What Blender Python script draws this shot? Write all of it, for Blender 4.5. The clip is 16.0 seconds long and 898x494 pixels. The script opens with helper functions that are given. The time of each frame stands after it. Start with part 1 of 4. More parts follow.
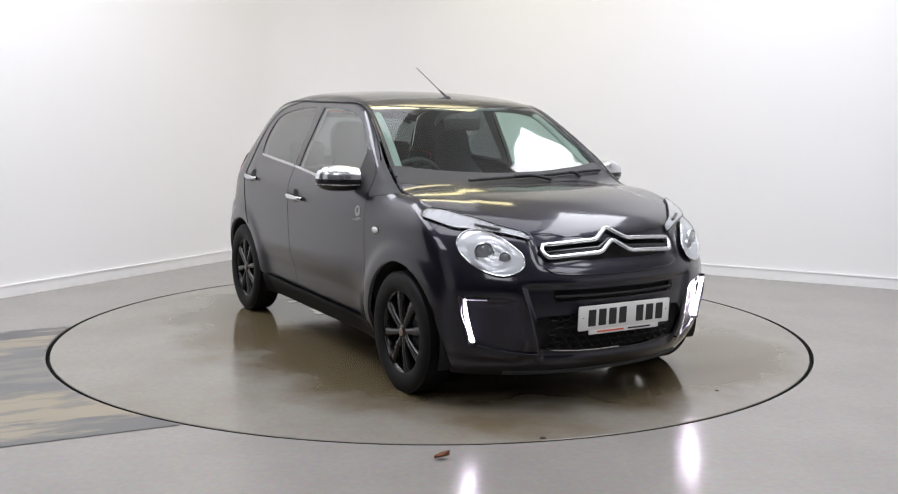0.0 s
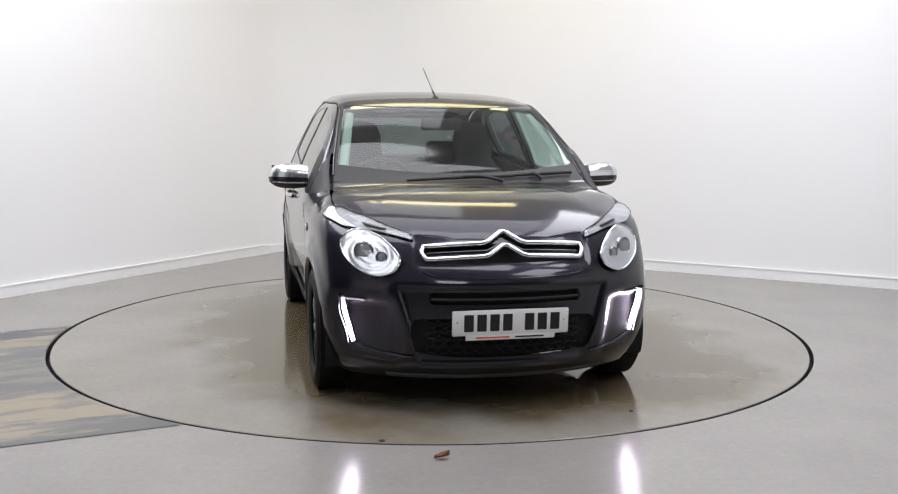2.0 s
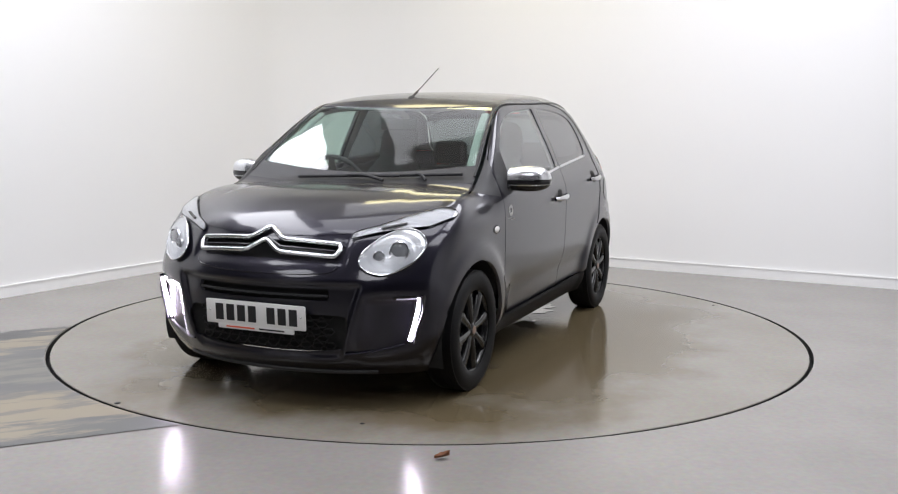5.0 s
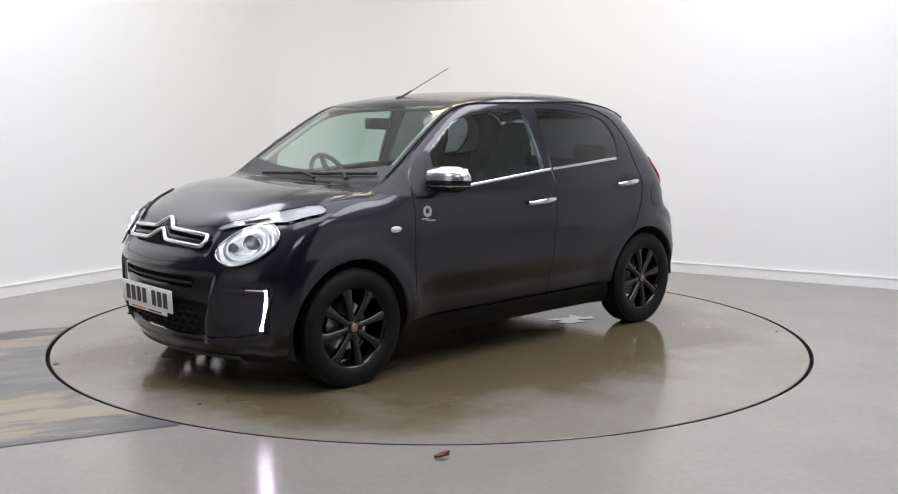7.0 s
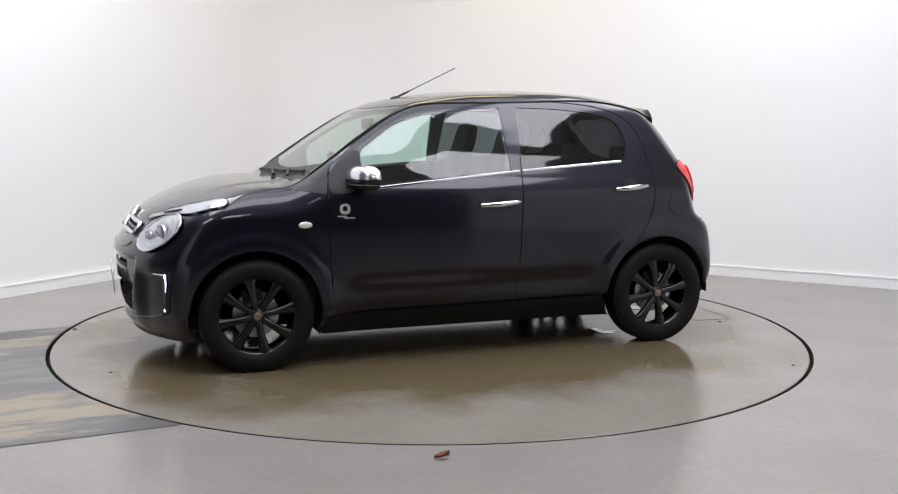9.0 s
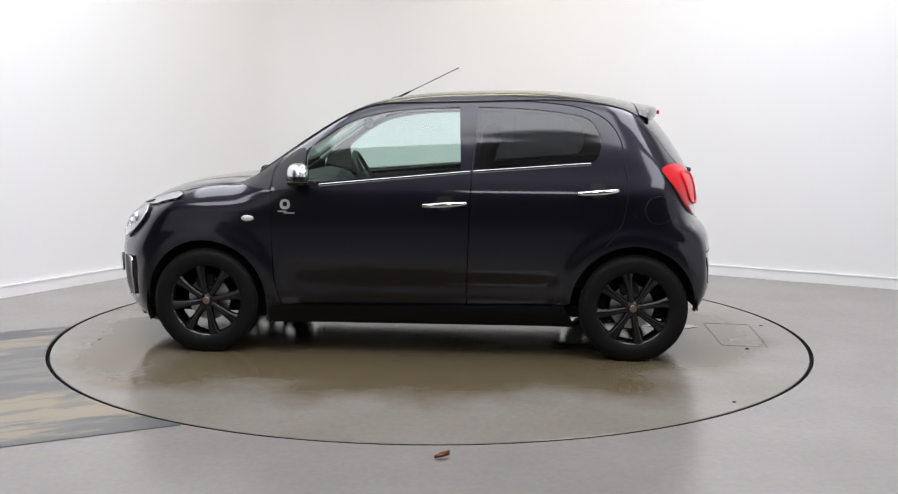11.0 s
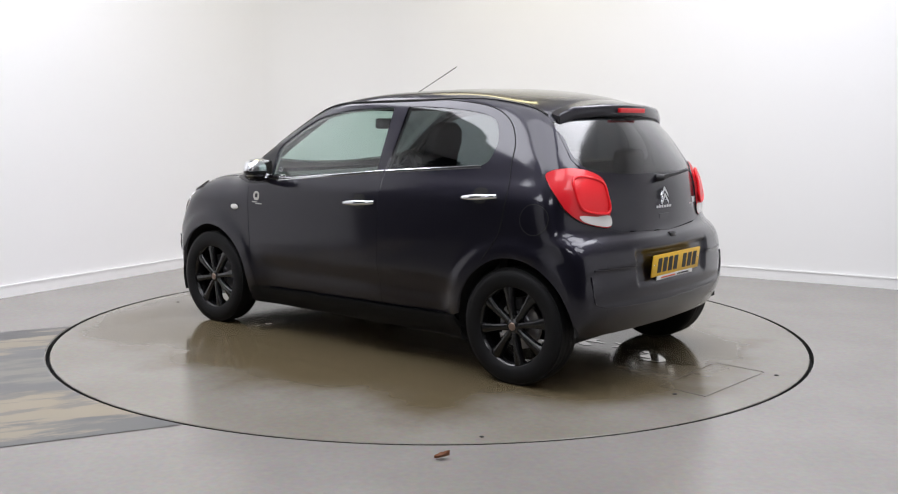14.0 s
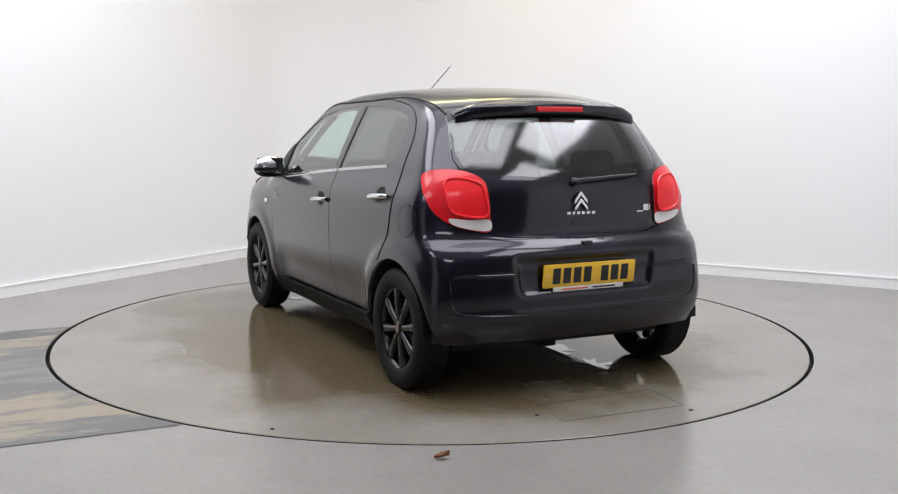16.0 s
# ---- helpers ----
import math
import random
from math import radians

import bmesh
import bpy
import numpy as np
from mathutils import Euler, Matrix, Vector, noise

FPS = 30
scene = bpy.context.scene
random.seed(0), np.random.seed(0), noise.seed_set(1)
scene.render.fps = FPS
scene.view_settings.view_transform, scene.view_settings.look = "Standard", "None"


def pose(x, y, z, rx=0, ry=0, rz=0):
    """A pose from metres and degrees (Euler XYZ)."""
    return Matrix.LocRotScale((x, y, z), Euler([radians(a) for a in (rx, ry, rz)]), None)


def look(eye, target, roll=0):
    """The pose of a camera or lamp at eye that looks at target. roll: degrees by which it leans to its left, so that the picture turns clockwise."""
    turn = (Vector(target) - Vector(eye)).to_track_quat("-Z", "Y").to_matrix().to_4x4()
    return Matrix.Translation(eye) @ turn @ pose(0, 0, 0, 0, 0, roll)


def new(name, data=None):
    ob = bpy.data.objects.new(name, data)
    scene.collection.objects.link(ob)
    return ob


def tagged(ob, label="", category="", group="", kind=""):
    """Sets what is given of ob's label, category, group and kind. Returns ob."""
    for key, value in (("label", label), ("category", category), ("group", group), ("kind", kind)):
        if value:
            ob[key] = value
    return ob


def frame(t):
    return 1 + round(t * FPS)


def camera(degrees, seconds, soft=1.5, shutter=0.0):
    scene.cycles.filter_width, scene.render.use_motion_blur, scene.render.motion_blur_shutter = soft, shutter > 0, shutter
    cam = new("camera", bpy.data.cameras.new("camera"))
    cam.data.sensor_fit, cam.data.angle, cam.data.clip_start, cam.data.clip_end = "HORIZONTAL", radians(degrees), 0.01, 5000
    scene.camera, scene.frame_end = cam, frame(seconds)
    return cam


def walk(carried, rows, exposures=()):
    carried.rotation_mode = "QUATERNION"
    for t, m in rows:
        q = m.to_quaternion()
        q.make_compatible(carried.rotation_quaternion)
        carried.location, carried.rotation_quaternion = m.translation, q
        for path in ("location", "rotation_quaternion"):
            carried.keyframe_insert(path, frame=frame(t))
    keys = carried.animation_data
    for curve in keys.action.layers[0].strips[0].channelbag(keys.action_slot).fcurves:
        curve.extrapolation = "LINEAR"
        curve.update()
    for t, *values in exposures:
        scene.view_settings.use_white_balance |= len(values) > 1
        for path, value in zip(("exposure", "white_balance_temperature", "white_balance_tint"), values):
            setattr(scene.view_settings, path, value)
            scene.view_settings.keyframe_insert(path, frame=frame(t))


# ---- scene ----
# ---- camera ----
cam = camera(49.05, 16.0, soft=1.15)
EYE = (0.0, -6.0056, 1.2834)
YAW, PITCH = radians(0.959), radians(-7.362)
AHEAD = (EYE[0] + math.sin(YAW) * math.cos(PITCH), EYE[1] + math.cos(YAW) * math.cos(PITCH), EYE[2] + math.sin(PITCH))
VIEW = look(EYE, AHEAD, 0.423)
walk(cam, [(0, VIEW), (16, VIEW)])

# the turn of the platform: seconds, degrees of the car's heading
TURN = [(0, -61.3), (.25, -62.1), (.5, -63.4), (.75, -65.2), (1, -67.4), (1.25, -69.9), (1.5, -72.65)]
TURN += [(t, -72.65 - 11.81 * (t - 1.5)) for t in np.arange(1.75, 16.01, .25)]
CAR_AT = (.028, -.0354)

# ---- world and light ----
world = bpy.data.worlds.new("world")
scene.world = world
world.use_nodes = True
world.node_tree.nodes["Background"].inputs[0].default_value = (.75, .82, 1, 1)
world.node_tree.nodes["Background"].inputs[1].default_value = .05
scene.view_settings.exposure = 0.20

# the room: its far corner, and the ways along its two white walls
CORNER = Vector((-1.13, 4.12, 0))
ALONG_L = Vector((-.523, -.852, 0)).normalized()
ALONG_R = Vector((.8755, -.4832, 0)).normalized()
LEN_L, LEN_R, CEIL = 10.6, 9.2, 3.9


def room(u, v, z=0.0):
    """A place in the room, u metres from the corner along the left wall and v along the right one."""
    return CORNER + ALONG_L * u + ALONG_R * v + Vector((0, 0, z))


ROOM_TURN = math.atan2(ALONG_R.y, ALONG_R.x)


def ceiling_lamp(x, y, w, h, power, colour, z):
    """A broad diffuse light panel under the ceiling, facing down."""
    lamp = bpy.data.lights.new("ceiling_light", "AREA")
    lamp.shape, lamp.size, lamp.size_y, lamp.energy, lamp.color = "RECTANGLE", w, h, power, colour
    ob = new("ceiling_lamp", lamp)
    ob.matrix_world = pose(x, y, z)
    return ob


# diffuser panels over and round the turntable, a warm panel at its far side, and added fill panels round it
for x, y, w, h, power in ((0, -2.2, 3.0, 1.2, 50), (0, -.75, 3.0, 1.7, 34), (-2.4, -.3, 1.2, 3.6, 86), (2.3, -.3, 1.2, 3.6, 84)):
    ceiling_lamp(x, y, w, h, power, (.93, .935, 1), CEIL - .12)
ceiling_lamp(.1, 1.75, 1.8, .6, 17, (1, .88, .46), CEIL - .3)
# unseen fill panels, added to lift the walls and the car's tail
for u, v, power in ((2.2, 2.2, 8), (2.2, 5.2, 10), (5.4, 2.2, 10), (8.3, 2.6, 40), (4.6, 7.2, 36), (8.6, 6.6, 40)):
    at = room(u, v)
    ceiling_lamp(at.x, at.y, 1.5, 1.5, power, (.93, .935, 1), CEIL - .12)

# ---- materials ----
def material(name, colour, rough=.5, metal=0.0, **more):
    m = bpy.data.materials.new(name)
    m.use_nodes = True
    b = m.node_tree.nodes["Principled BSDF"]
    b.inputs["Base Color"].default_value = (*colour, 1)
    b.inputs["Roughness"].default_value = rough
    b.inputs["Metallic"].default_value = metal
    for k, v in more.items():
        b.inputs[k.replace("_", " ")].default_value = v
    return m


def nodes(m):
    t = m.node_tree
    return t, t.nodes["Principled BSDF"], lambda kind: t.nodes.new(kind), t.links.new


def noisy(m, scale, low, high, socket="Roughness", detail=6, coords="Object", stretch=(1, 1, 1)):
    """Lets noise move one socket of the material between two values."""
    t, b, add, link = nodes(m)
    tc, mp, nz, mr = add("ShaderNodeTexCoord"), add("ShaderNodeMapping"), add("ShaderNodeTexNoise"), add("ShaderNodeMapRange")
    mp.inputs["Scale"].default_value = stretch
    nz.inputs["Scale"].default_value, nz.inputs["Detail"].default_value = scale, detail
    mr.inputs["From Min"].default_value, mr.inputs["From Max"].default_value = .3, .7
    mr.inputs["To Min"].default_value, mr.inputs["To Max"].default_value = low, high
    link(tc.outputs[coords], mp.inputs["Vector"])
    link(mp.outputs[0], nz.inputs["Vector"])
    link(nz.outputs["Fac"], mr.inputs["Value"])
    link(mr.outputs[0], b.inputs[socket])
    return m


def bumpy(m, scale, strength, distance=.002, detail=5, coords="Object"):
    t, b, add, link = nodes(m)
    tc, nz, bp = add("ShaderNodeTexCoord"), add("ShaderNodeTexNoise"), add("ShaderNodeBump")
    nz.inputs["Scale"].default_value, nz.inputs["Detail"].default_value = scale, detail
    bp.inputs["Strength"].default_value, bp.inputs["Distance"].default_value = strength, distance
    link(tc.outputs[coords], nz.inputs["Vector"])
    link(nz.outputs["Fac"], bp.inputs["Height"])
    link(bp.outputs[0], b.inputs["Normal"])
    return m


def glass(name, tint, gloss=1.0, least=.065, blur=.10):
    """Thin tinted pane: clear through, with a mirror gloss that grows at grazing angles, alike from both sides."""
    m = bpy.data.materials.new(name)
    m.use_nodes = True
    t = m.node_tree
    t.nodes.clear()
    out, mix, tr, gl, lw, pw, ma = [t.nodes.new(k) for k in ("ShaderNodeOutputMaterial", "ShaderNodeMixShader", "ShaderNodeBsdfTransparent", "ShaderNodeBsdfGlossy",
                                                             "ShaderNodeLayerWeight", "ShaderNodeMath", "ShaderNodeMath")]
    tr.inputs[0].default_value = (*tint, 1)
    gl.inputs["Roughness"].default_value = blur
    gl.inputs[0].default_value = (gloss, gloss, gloss, 1)
    lw.inputs["Blend"].default_value = .5
    pw.operation, ma.operation = "POWER", "MULTIPLY_ADD"
    pw.inputs[1].default_value = 3.2
    ma.inputs[1].default_value, ma.inputs[2].default_value = .85, least
    t.links.new(lw.outputs["Facing"], pw.inputs[0])
    t.links.new(pw.outputs[0], ma.inputs[0])
    t.links.new(ma.outputs[0], mix.inputs[0])
    t.links.new(tr.outputs[0], mix.inputs[1])
    t.links.new(gl.outputs[0], mix.inputs[2])
    t.links.new(mix.outputs[0], out.inputs[0])
    return m


def glow(name, colour, strength):
    m = material(name, colour, .4)
    b = m.node_tree.nodes["Principled BSDF"]
    b.inputs["Emission Color"].default_value = (*colour, 1)
    b.inputs["Emission Strength"].default_value = strength
    return m


PAINT = noisy(material("black_metallic_paint", (.0052, .0044, .0125), .4, .75, Coat_Weight=1.0, Coat_Roughness=.085, Coat_IOR=1.48), 900, .34, .44, detail=2)
PLASTIC = bumpy(material("black_plastic", (.018, .018, .02), .55), 300, .2)
GLOSS_BLACK = material("gloss_black_trim", (.008, .008, .009), .2)
GRILLE = material("grille_plastic", (.007, .007, .008), .5, Specular_IOR_Level=.3)
# body-colour sills fall dark in shade; that shade is in this colour
SHADED_BLACK = bumpy(material("shaded_black", (.005, .005, .006), .6, Specular_IOR_Level=.2), 400, .2)
DARK = material("dark_inside", (.008, .008, .008), .9)
CHROME = material("chrome", (.68, .69, .71), .10, 1.0)
SATIN = material("satin_silver", (.74, .75, .77), .22, .95)
RUBBER = bumpy(material("tyre_rubber", (.0045, .0045, .005), .6, Specular_IOR_Level=.22), 120, .25)
RIM = material("black_alloy", (.004, .004, .0045), .25, .0, Specular_IOR_Level=.4, Coat_Weight=.3, Coat_Roughness=.1)
STEEL = noisy(material("brake_steel", (.5, .5, .51), .35, 1.0), 40, .25, .5)
SEAT = noisy(material("grey_seat_cloth", (.05, .052, .055), .95), 60, .85, 1.0)
GLASS_CLEAR = glass("clear_window_glass", (.72, .86, .82), blur=.03)
GLASS_SCREEN = glass("windscreen_glass", (.64, .77, .71), least=.055, blur=.04)
GLASS_DARK = glass("privacy_glass", (.16, .17, .185), least=.05, blur=.04)
GLASS_REAR = glass("rear_window_glass", (.2, .21, .22), least=.08, blur=.11)
LINER = noisy(material("pale_headlining", (.40, .40, .39), .9), 70, .8, 1.0)
LENS = glass("lamp_lens", (.95, .96, .97), least=.035, blur=.03)
RED = material("red_lamp_lens", (.62, .006, .014), .35, Specular_IOR_Level=.3, Coat_Weight=.5, Coat_Roughness=.05)
RED_IN = material("bright_red_lamp", (.80, .014, .022), .35, Specular_IOR_Level=.3, Coat_Weight=.3, Coat_Roughness=.05)
LED = glow("white_led", (.92, .80, 1), 60)
WHITE_PLATE = noisy(material("white_plate", (.8, .8, .78), .35), 30, .3, .45)
YELLOW_PLATE = noisy(material("yellow_plate", (.85, .52, .04), .35), 30, .3, .45)
INK = material("plate_ink", (.01, .01, .012), .4)
ORANGE_INK = material("orange_ink", (.75, .14, .06), .5)
BRONZE = material("bronze_cap", (.24, .17, .135), .4, .6)


# ---- building ----
def thing(name, label, category, m=None, group="", kind=""):
    ob = new(name)
    if m is not None:
        ob.matrix_world = m
    return tagged(ob, label, category, group, kind)


def from_data(name, verts, faces, mat, parent=None, label="", smooth=True, normals=None):
    me = bpy.data.meshes.new(name)
    me.from_pydata([tuple(map(float, v)) for v in verts], [], [tuple(map(int, f)) for f in faces])
    me.materials.append(mat)
    if smooth:
        me.shade_smooth()
    if normals is not None:
        me.normals_split_custom_set_from_vertices([tuple(map(float, n)) for n in normals])
    me.update()
    ob = new(name, me)
    if parent is not None:
        ob.parent = parent
    return tagged(ob, label)


def part(name, bm, mat, parent=None, label="", smooth=False, sharp=35):
    me = bpy.data.meshes.new(name)
    bmesh.ops.recalc_face_normals(bm, faces=bm.faces)
    if smooth:
        for f in bm.faces:
            f.smooth = True
        for e in bm.edges:
            if len(e.link_faces) == 2 and e.calc_face_angle(0) > radians(sharp):
                e.smooth = False
    bm.to_mesh(me)
    bm.free()
    me.materials.append(mat)
    ob = new(name, me)
    if parent is not None:
        ob.parent = parent
    return tagged(ob, label)


def box(bm, lo, hi, m=None, bevel=0.0, segments=2):
    lo, hi = Vector(lo), Vector(hi)
    made = bmesh.ops.create_cube(bm, size=1)["verts"]
    t = Matrix.Translation((lo + hi) / 2) @ Matrix.Diagonal((*(hi - lo), 1))
    bmesh.ops.transform(bm, matrix=(m or Matrix()) @ t, verts=made)
    if bevel:
        edges = list({e for v in made for e in v.link_edges})
        bmesh.ops.bevel(bm, geom=edges, offset=bevel, segments=segments, affect="EDGES", profile=.5)
    return bm


def lathe(bm, profile, n=48, m=None):
    """Turns (radius, along) pairs about the y axis."""
    rings = []
    for r, a in profile:
        rings.append([bm.verts.new((m or Matrix()) @ Vector((r * math.cos(2 * math.pi * i / n), a, r * math.sin(2 * math.pi * i / n)))) for i in range(n)])
    for p, q in zip(rings, rings[1:]):
        for i in range(n):
            bm.faces.new((p[i], p[(i + 1) % n], q[(i + 1) % n], q[i]))
    return rings


def sweep(bm, path, radius, n=10, closed=False, squash=None):
    """A tube along a list of points; squash(i) may give (across, along) radii."""
    path = [Vector(q) for q in path]
    rings, up = [], Vector((0, 0, 1))
    k = len(path)
    for i, q in enumerate(path):
        a = path[(i + 1) % k] if closed or i < k - 1 else q
        b = path[(i - 1) % k] if closed or i else q
        d = (a - b).normalized()
        s = d.cross(up)
        s = s.normalized() if s.length > 1e-4 else Vector((1, 0, 0))
        w = s.cross(d)
        r1, r2 = squash(i) if squash else (radius, radius)
        rings.append([bm.verts.new(q + s * (r1 * math.cos(2 * math.pi * j / n)) + w * (r2 * math.sin(2 * math.pi * j / n))) for j in range(n)])
    for i in range(k if closed else k - 1):
        p, q = rings[i], rings[(i + 1) % k]
        for j in range(n):
            bm.faces.new((p[j], p[(j + 1) % n], q[(j + 1) % n], q[j]))
    if not closed:
        bm.faces.new(rings[0][::-1])
        bm.faces.new(rings[-1])
    return bm


def smooth_loop(pts, steps=6, closed=True):
    """A rounded curve through 2D or 3D points (Catmull-Rom)."""
    q = np.array(pts, float)
    out, n = [], len(q)
    for i in range(n if closed else n - 1):
        a, b, c, d = (q[(i + k) % n] if closed else q[min(max(i + k, 0), n - 1)] for k in (-1, 0, 1, 2))
        for s in range(steps):
            u = s / steps
            out.append(.5 * (2 * b + (c - a) * u + (2 * a - 5 * b + 4 * c - d) * u * u + (3 * b - a - 3 * c + d) * u ** 3))
    if not closed:
        out.append(q[-1])
    return [tuple(v) for v in out]


# ---- body surface of the car: x forward, y to its left, z up, metres ----
def curve(*pts):
    """A smooth function through (a, b) pairs, by monotone-safe cubic pieces on a fine table."""
    pts = sorted(pts)
    a = np.array([q[0] for q in pts], float)
    b = np.array([q[1] for q in pts], float)
    h, s = np.diff(a), np.diff(b) / np.diff(a)
    m = np.zeros(len(a))
    m[1:-1] = (s[:-1] * h[1:] + s[1:] * h[:-1]) / (h[1:] + h[:-1])
    m[0], m[-1] = s[0], s[-1]
    fine = np.linspace(a[0], a[-1], 6000)
    k = np.clip(np.searchsorted(a, fine) - 1, 0, len(h) - 1)
    u = (fine - a[k]) / h[k]
    val = ((1 + 2 * u) * (1 - u) ** 2 * b[k] + u * (1 - u) ** 2 * h[k] * m[k]
           + u * u * (3 - 2 * u) * b[k + 1] + u * u * (u - 1) * h[k] * m[k + 1])
    return lambda q: np.interp(q, fine, val)


roof_line = curve((2.0, .50), (1.9, .61), (1.80, .70), (1.72, .778), (1.63, .842), (1.5, .897), (1.3, .941), (1.1, .960), (.98, .967), (.92, .987),
                  (.8, 1.066), (.6, 1.21), (.45, 1.312), (.37, 1.360), (.28, 1.397), (.15, 1.424), (0, 1.444), (-.3, 1.460),
                  (-.6, 1.464), (-.9, 1.452), (-1.1, 1.43), (-1.3, 1.395), (-1.5, 1.345), (-1.8, 1.25))
crown = curve((2.0, .04), (1.7, .035), (1.5, .018), (1.2, .008), (.95, .012), (.8, .012), (.5, .016), (.2, .03), (-.3, .036), (-.7, .042), (-1.0, .07), (-1.3, .09), (-1.8, .09))
flank = curve((0, .66), (.12, .70), (.18, .737), (.24, .765), (.30, .782), (.45, .797), (.6, .803), (.75, .805), (.84, .803), (.9, .795),
              (.95, .777), (1.0, .754), (1.1, .713), (1.2, .666), (1.3, .62), (1.36, .592), (1.42, .56), (1.6, .45))
taper = curve((2.0, .88), (1.8, .925), (1.6, .962), (1.4, .982), (1.17, .995), (.8, 1), (-.9, 1), (-1.2, 1.0), (-1.4, .997), (-1.6, .972), (-1.9, .9))
nose = curve((0, 1.66), (.14, 1.715), (.18, 1.755), (.23, 1.795), (.30, 1.825), (.40, 1.84), (.5, 1.846), (.57, 1.842), (.62, 1.822),
             (.68, 1.792), (.73, 1.762), (.78, 1.722), (.83, 1.66), (.9, 1.52), (1.0, 1.3), (1.5, .3))
tail = curve((0, -1.5), (.20, -1.555), (.28, -1.60), (.36, -1.635), (.45, -1.652), (.55, -1.652), (.62, -1.648), (.68, -1.634), (.712, -1.612),
             (.735, -1.585), (.76, -1.572), (.80, -1.565), (.9, -1.556), (.96, -1.548), (1.03, -1.525), (1.1, -1.488), (1.2, -1.425), (1.3, -1.352), (1.4, -1.27), (1.6, -1.1))
fullness = curve((0, .07), (.55, .07), (.65, .085), (.8, .115), (1.0, .15), (1.15, .19), (1.3, .22), (1.6, .22))


def soft_max(a, b, k):
    return .5 * (a + b + np.sqrt((a - b) ** 2 + k * k))


def step_in(d, w):
    """0 outside, 1 inside, softly over the width w."""
    return 1 / (1 + np.exp(-np.clip(d / w, -40, 40)))


def scoop(x, z):
    """The hollow along the lower doors, deepest just over the sill."""
    return .030 * np.exp(-(np.clip(z - .375, 0, 1) / .085) ** 2) * step_in(.68 - x, .035) * step_in(x + .78, .035)


def body_field(q):
    """Below zero inside the body, above it outside; q is an array of points."""
    x, y, z = q[:, 0], np.abs(q[:, 1]), q[:, 2]
    top = z - roof_line(x) + crown(x) * (y / .65) ** 2
    top = top + .007 * step_in(y - .40 - .22 * (x - .95), .010) * step_in(x - .93, .02) * step_in(1.40 - x, .09)
    side_y = flank(z) * taper(x)
    for cx in (1.16, -1.17):
        r = np.hypot(x - cx, z - .287)
        side_y = side_y + .015 / (1 + np.exp(np.clip((r - .412) / .014, -40, 40))) * np.clip((z - .12) / .2, 0, 1)
    side_y = side_y - .055 * step_in(x - .90, .06) * np.clip((z - .78) / .14, 0, 1.3) ** 1.5
    side_y = side_y - scoop(x, z)
    side = (y - side_y) * .93
    front = (x - nose(z) + .245 * (y / .7) ** 2.25) * .9
    front = front + .022 * step_in(.372 + .10 * (z - .23) / .335 - y, .006) * step_in(.566 - z, .005) * step_in(z - .236, .007)
    front = front + .012 * step_in(.395 - y, .006) * step_in(.775 - z, .006) * step_in(z - .648, .008)
    front = front + .03 * step_in(y - .475 - .12 * (z - .25), .012) * step_in(.675 - y, .012) * step_in(.50 - z, .008) * step_in(z - .30 + .25 * (.66 - y), .02)
    back = (tail(z) + fullness(z) * (y / .7) ** 2.4 - x) * .95
    back = back + .007 * step_in(.70 - y, .008) * step_in(.588 - z, .003) * step_in(z - .415, .005)
    back = back + .022 * step_in(.375 - y + .15 * (z - .58), .006) * step_in(.655 - z, .007) * step_in(z - .495, .007)
    top = top * np.where(x < .35, .95, .88)
    f = soft_max(side, top, .035)
    f = soft_max(f, front, .05)
    f = soft_max(f, back, .07)
    return f


def normals_at(q):
    g = np.stack([body_field(q + d) - body_field(q - d) for d in np.eye(3) * 5e-3], 1)
    return g / np.maximum(np.linalg.norm(g, axis=1, keepdims=True), 1e-9)


def shoot(start, way, far=1.6):
    """The first points at which rays meet the body's skin."""
    start, way = np.atleast_2d(start).astype(float), np.atleast_2d(way).astype(float)
    way = np.broadcast_to(way, start.shape)
    lo, hi = np.zeros(len(start)), np.full(len(start), np.nan)
    best, bestv = np.zeros(len(start)), np.full(len(start), 9.)
    prev = np.zeros(len(start))
    for d in np.linspace(0, far, 81):
        v = body_field(start + way * d)
        better = (v < bestv) & np.isnan(hi)
        best[better], bestv[better] = d, v[better]
        newly = (v < 0) & np.isnan(hi)
        hi[newly], lo[newly] = d, prev[newly]
        prev[:] = d
    miss = np.isnan(hi)
    hi = np.where(miss, best, hi)
    lo = np.where(miss, best, lo)
    for _ in range(22):
        mid = (lo + hi) / 2
        inside = body_field(start + way * mid[:, None]) < 0
        hi, lo = np.where(inside & ~miss, mid, hi), np.where(inside | miss, lo, mid)
    return start + way * ((lo + hi) / 2)[:, None]
# ---- skin panels ----
from mathutils.geometry import delaunay_2d_cdt


def inside(poly, q):
    poly = np.asarray(poly)
    x0, y0 = poly[:, 0], poly[:, 1]
    x1, y1 = np.roll(x0, -1), np.roll(y0, -1)
    cross = ((y0[None] > q[:, 1:2]) != (y1[None] > q[:, 1:2])) & (
        q[:, 0:1] < (x1 - x0)[None] * (q[:, 1:2] - y0[None]) / np.where(y1 == y0, 1e-12, y1 - y0)[None] + x0[None])
    return cross.sum(1) % 2 == 1


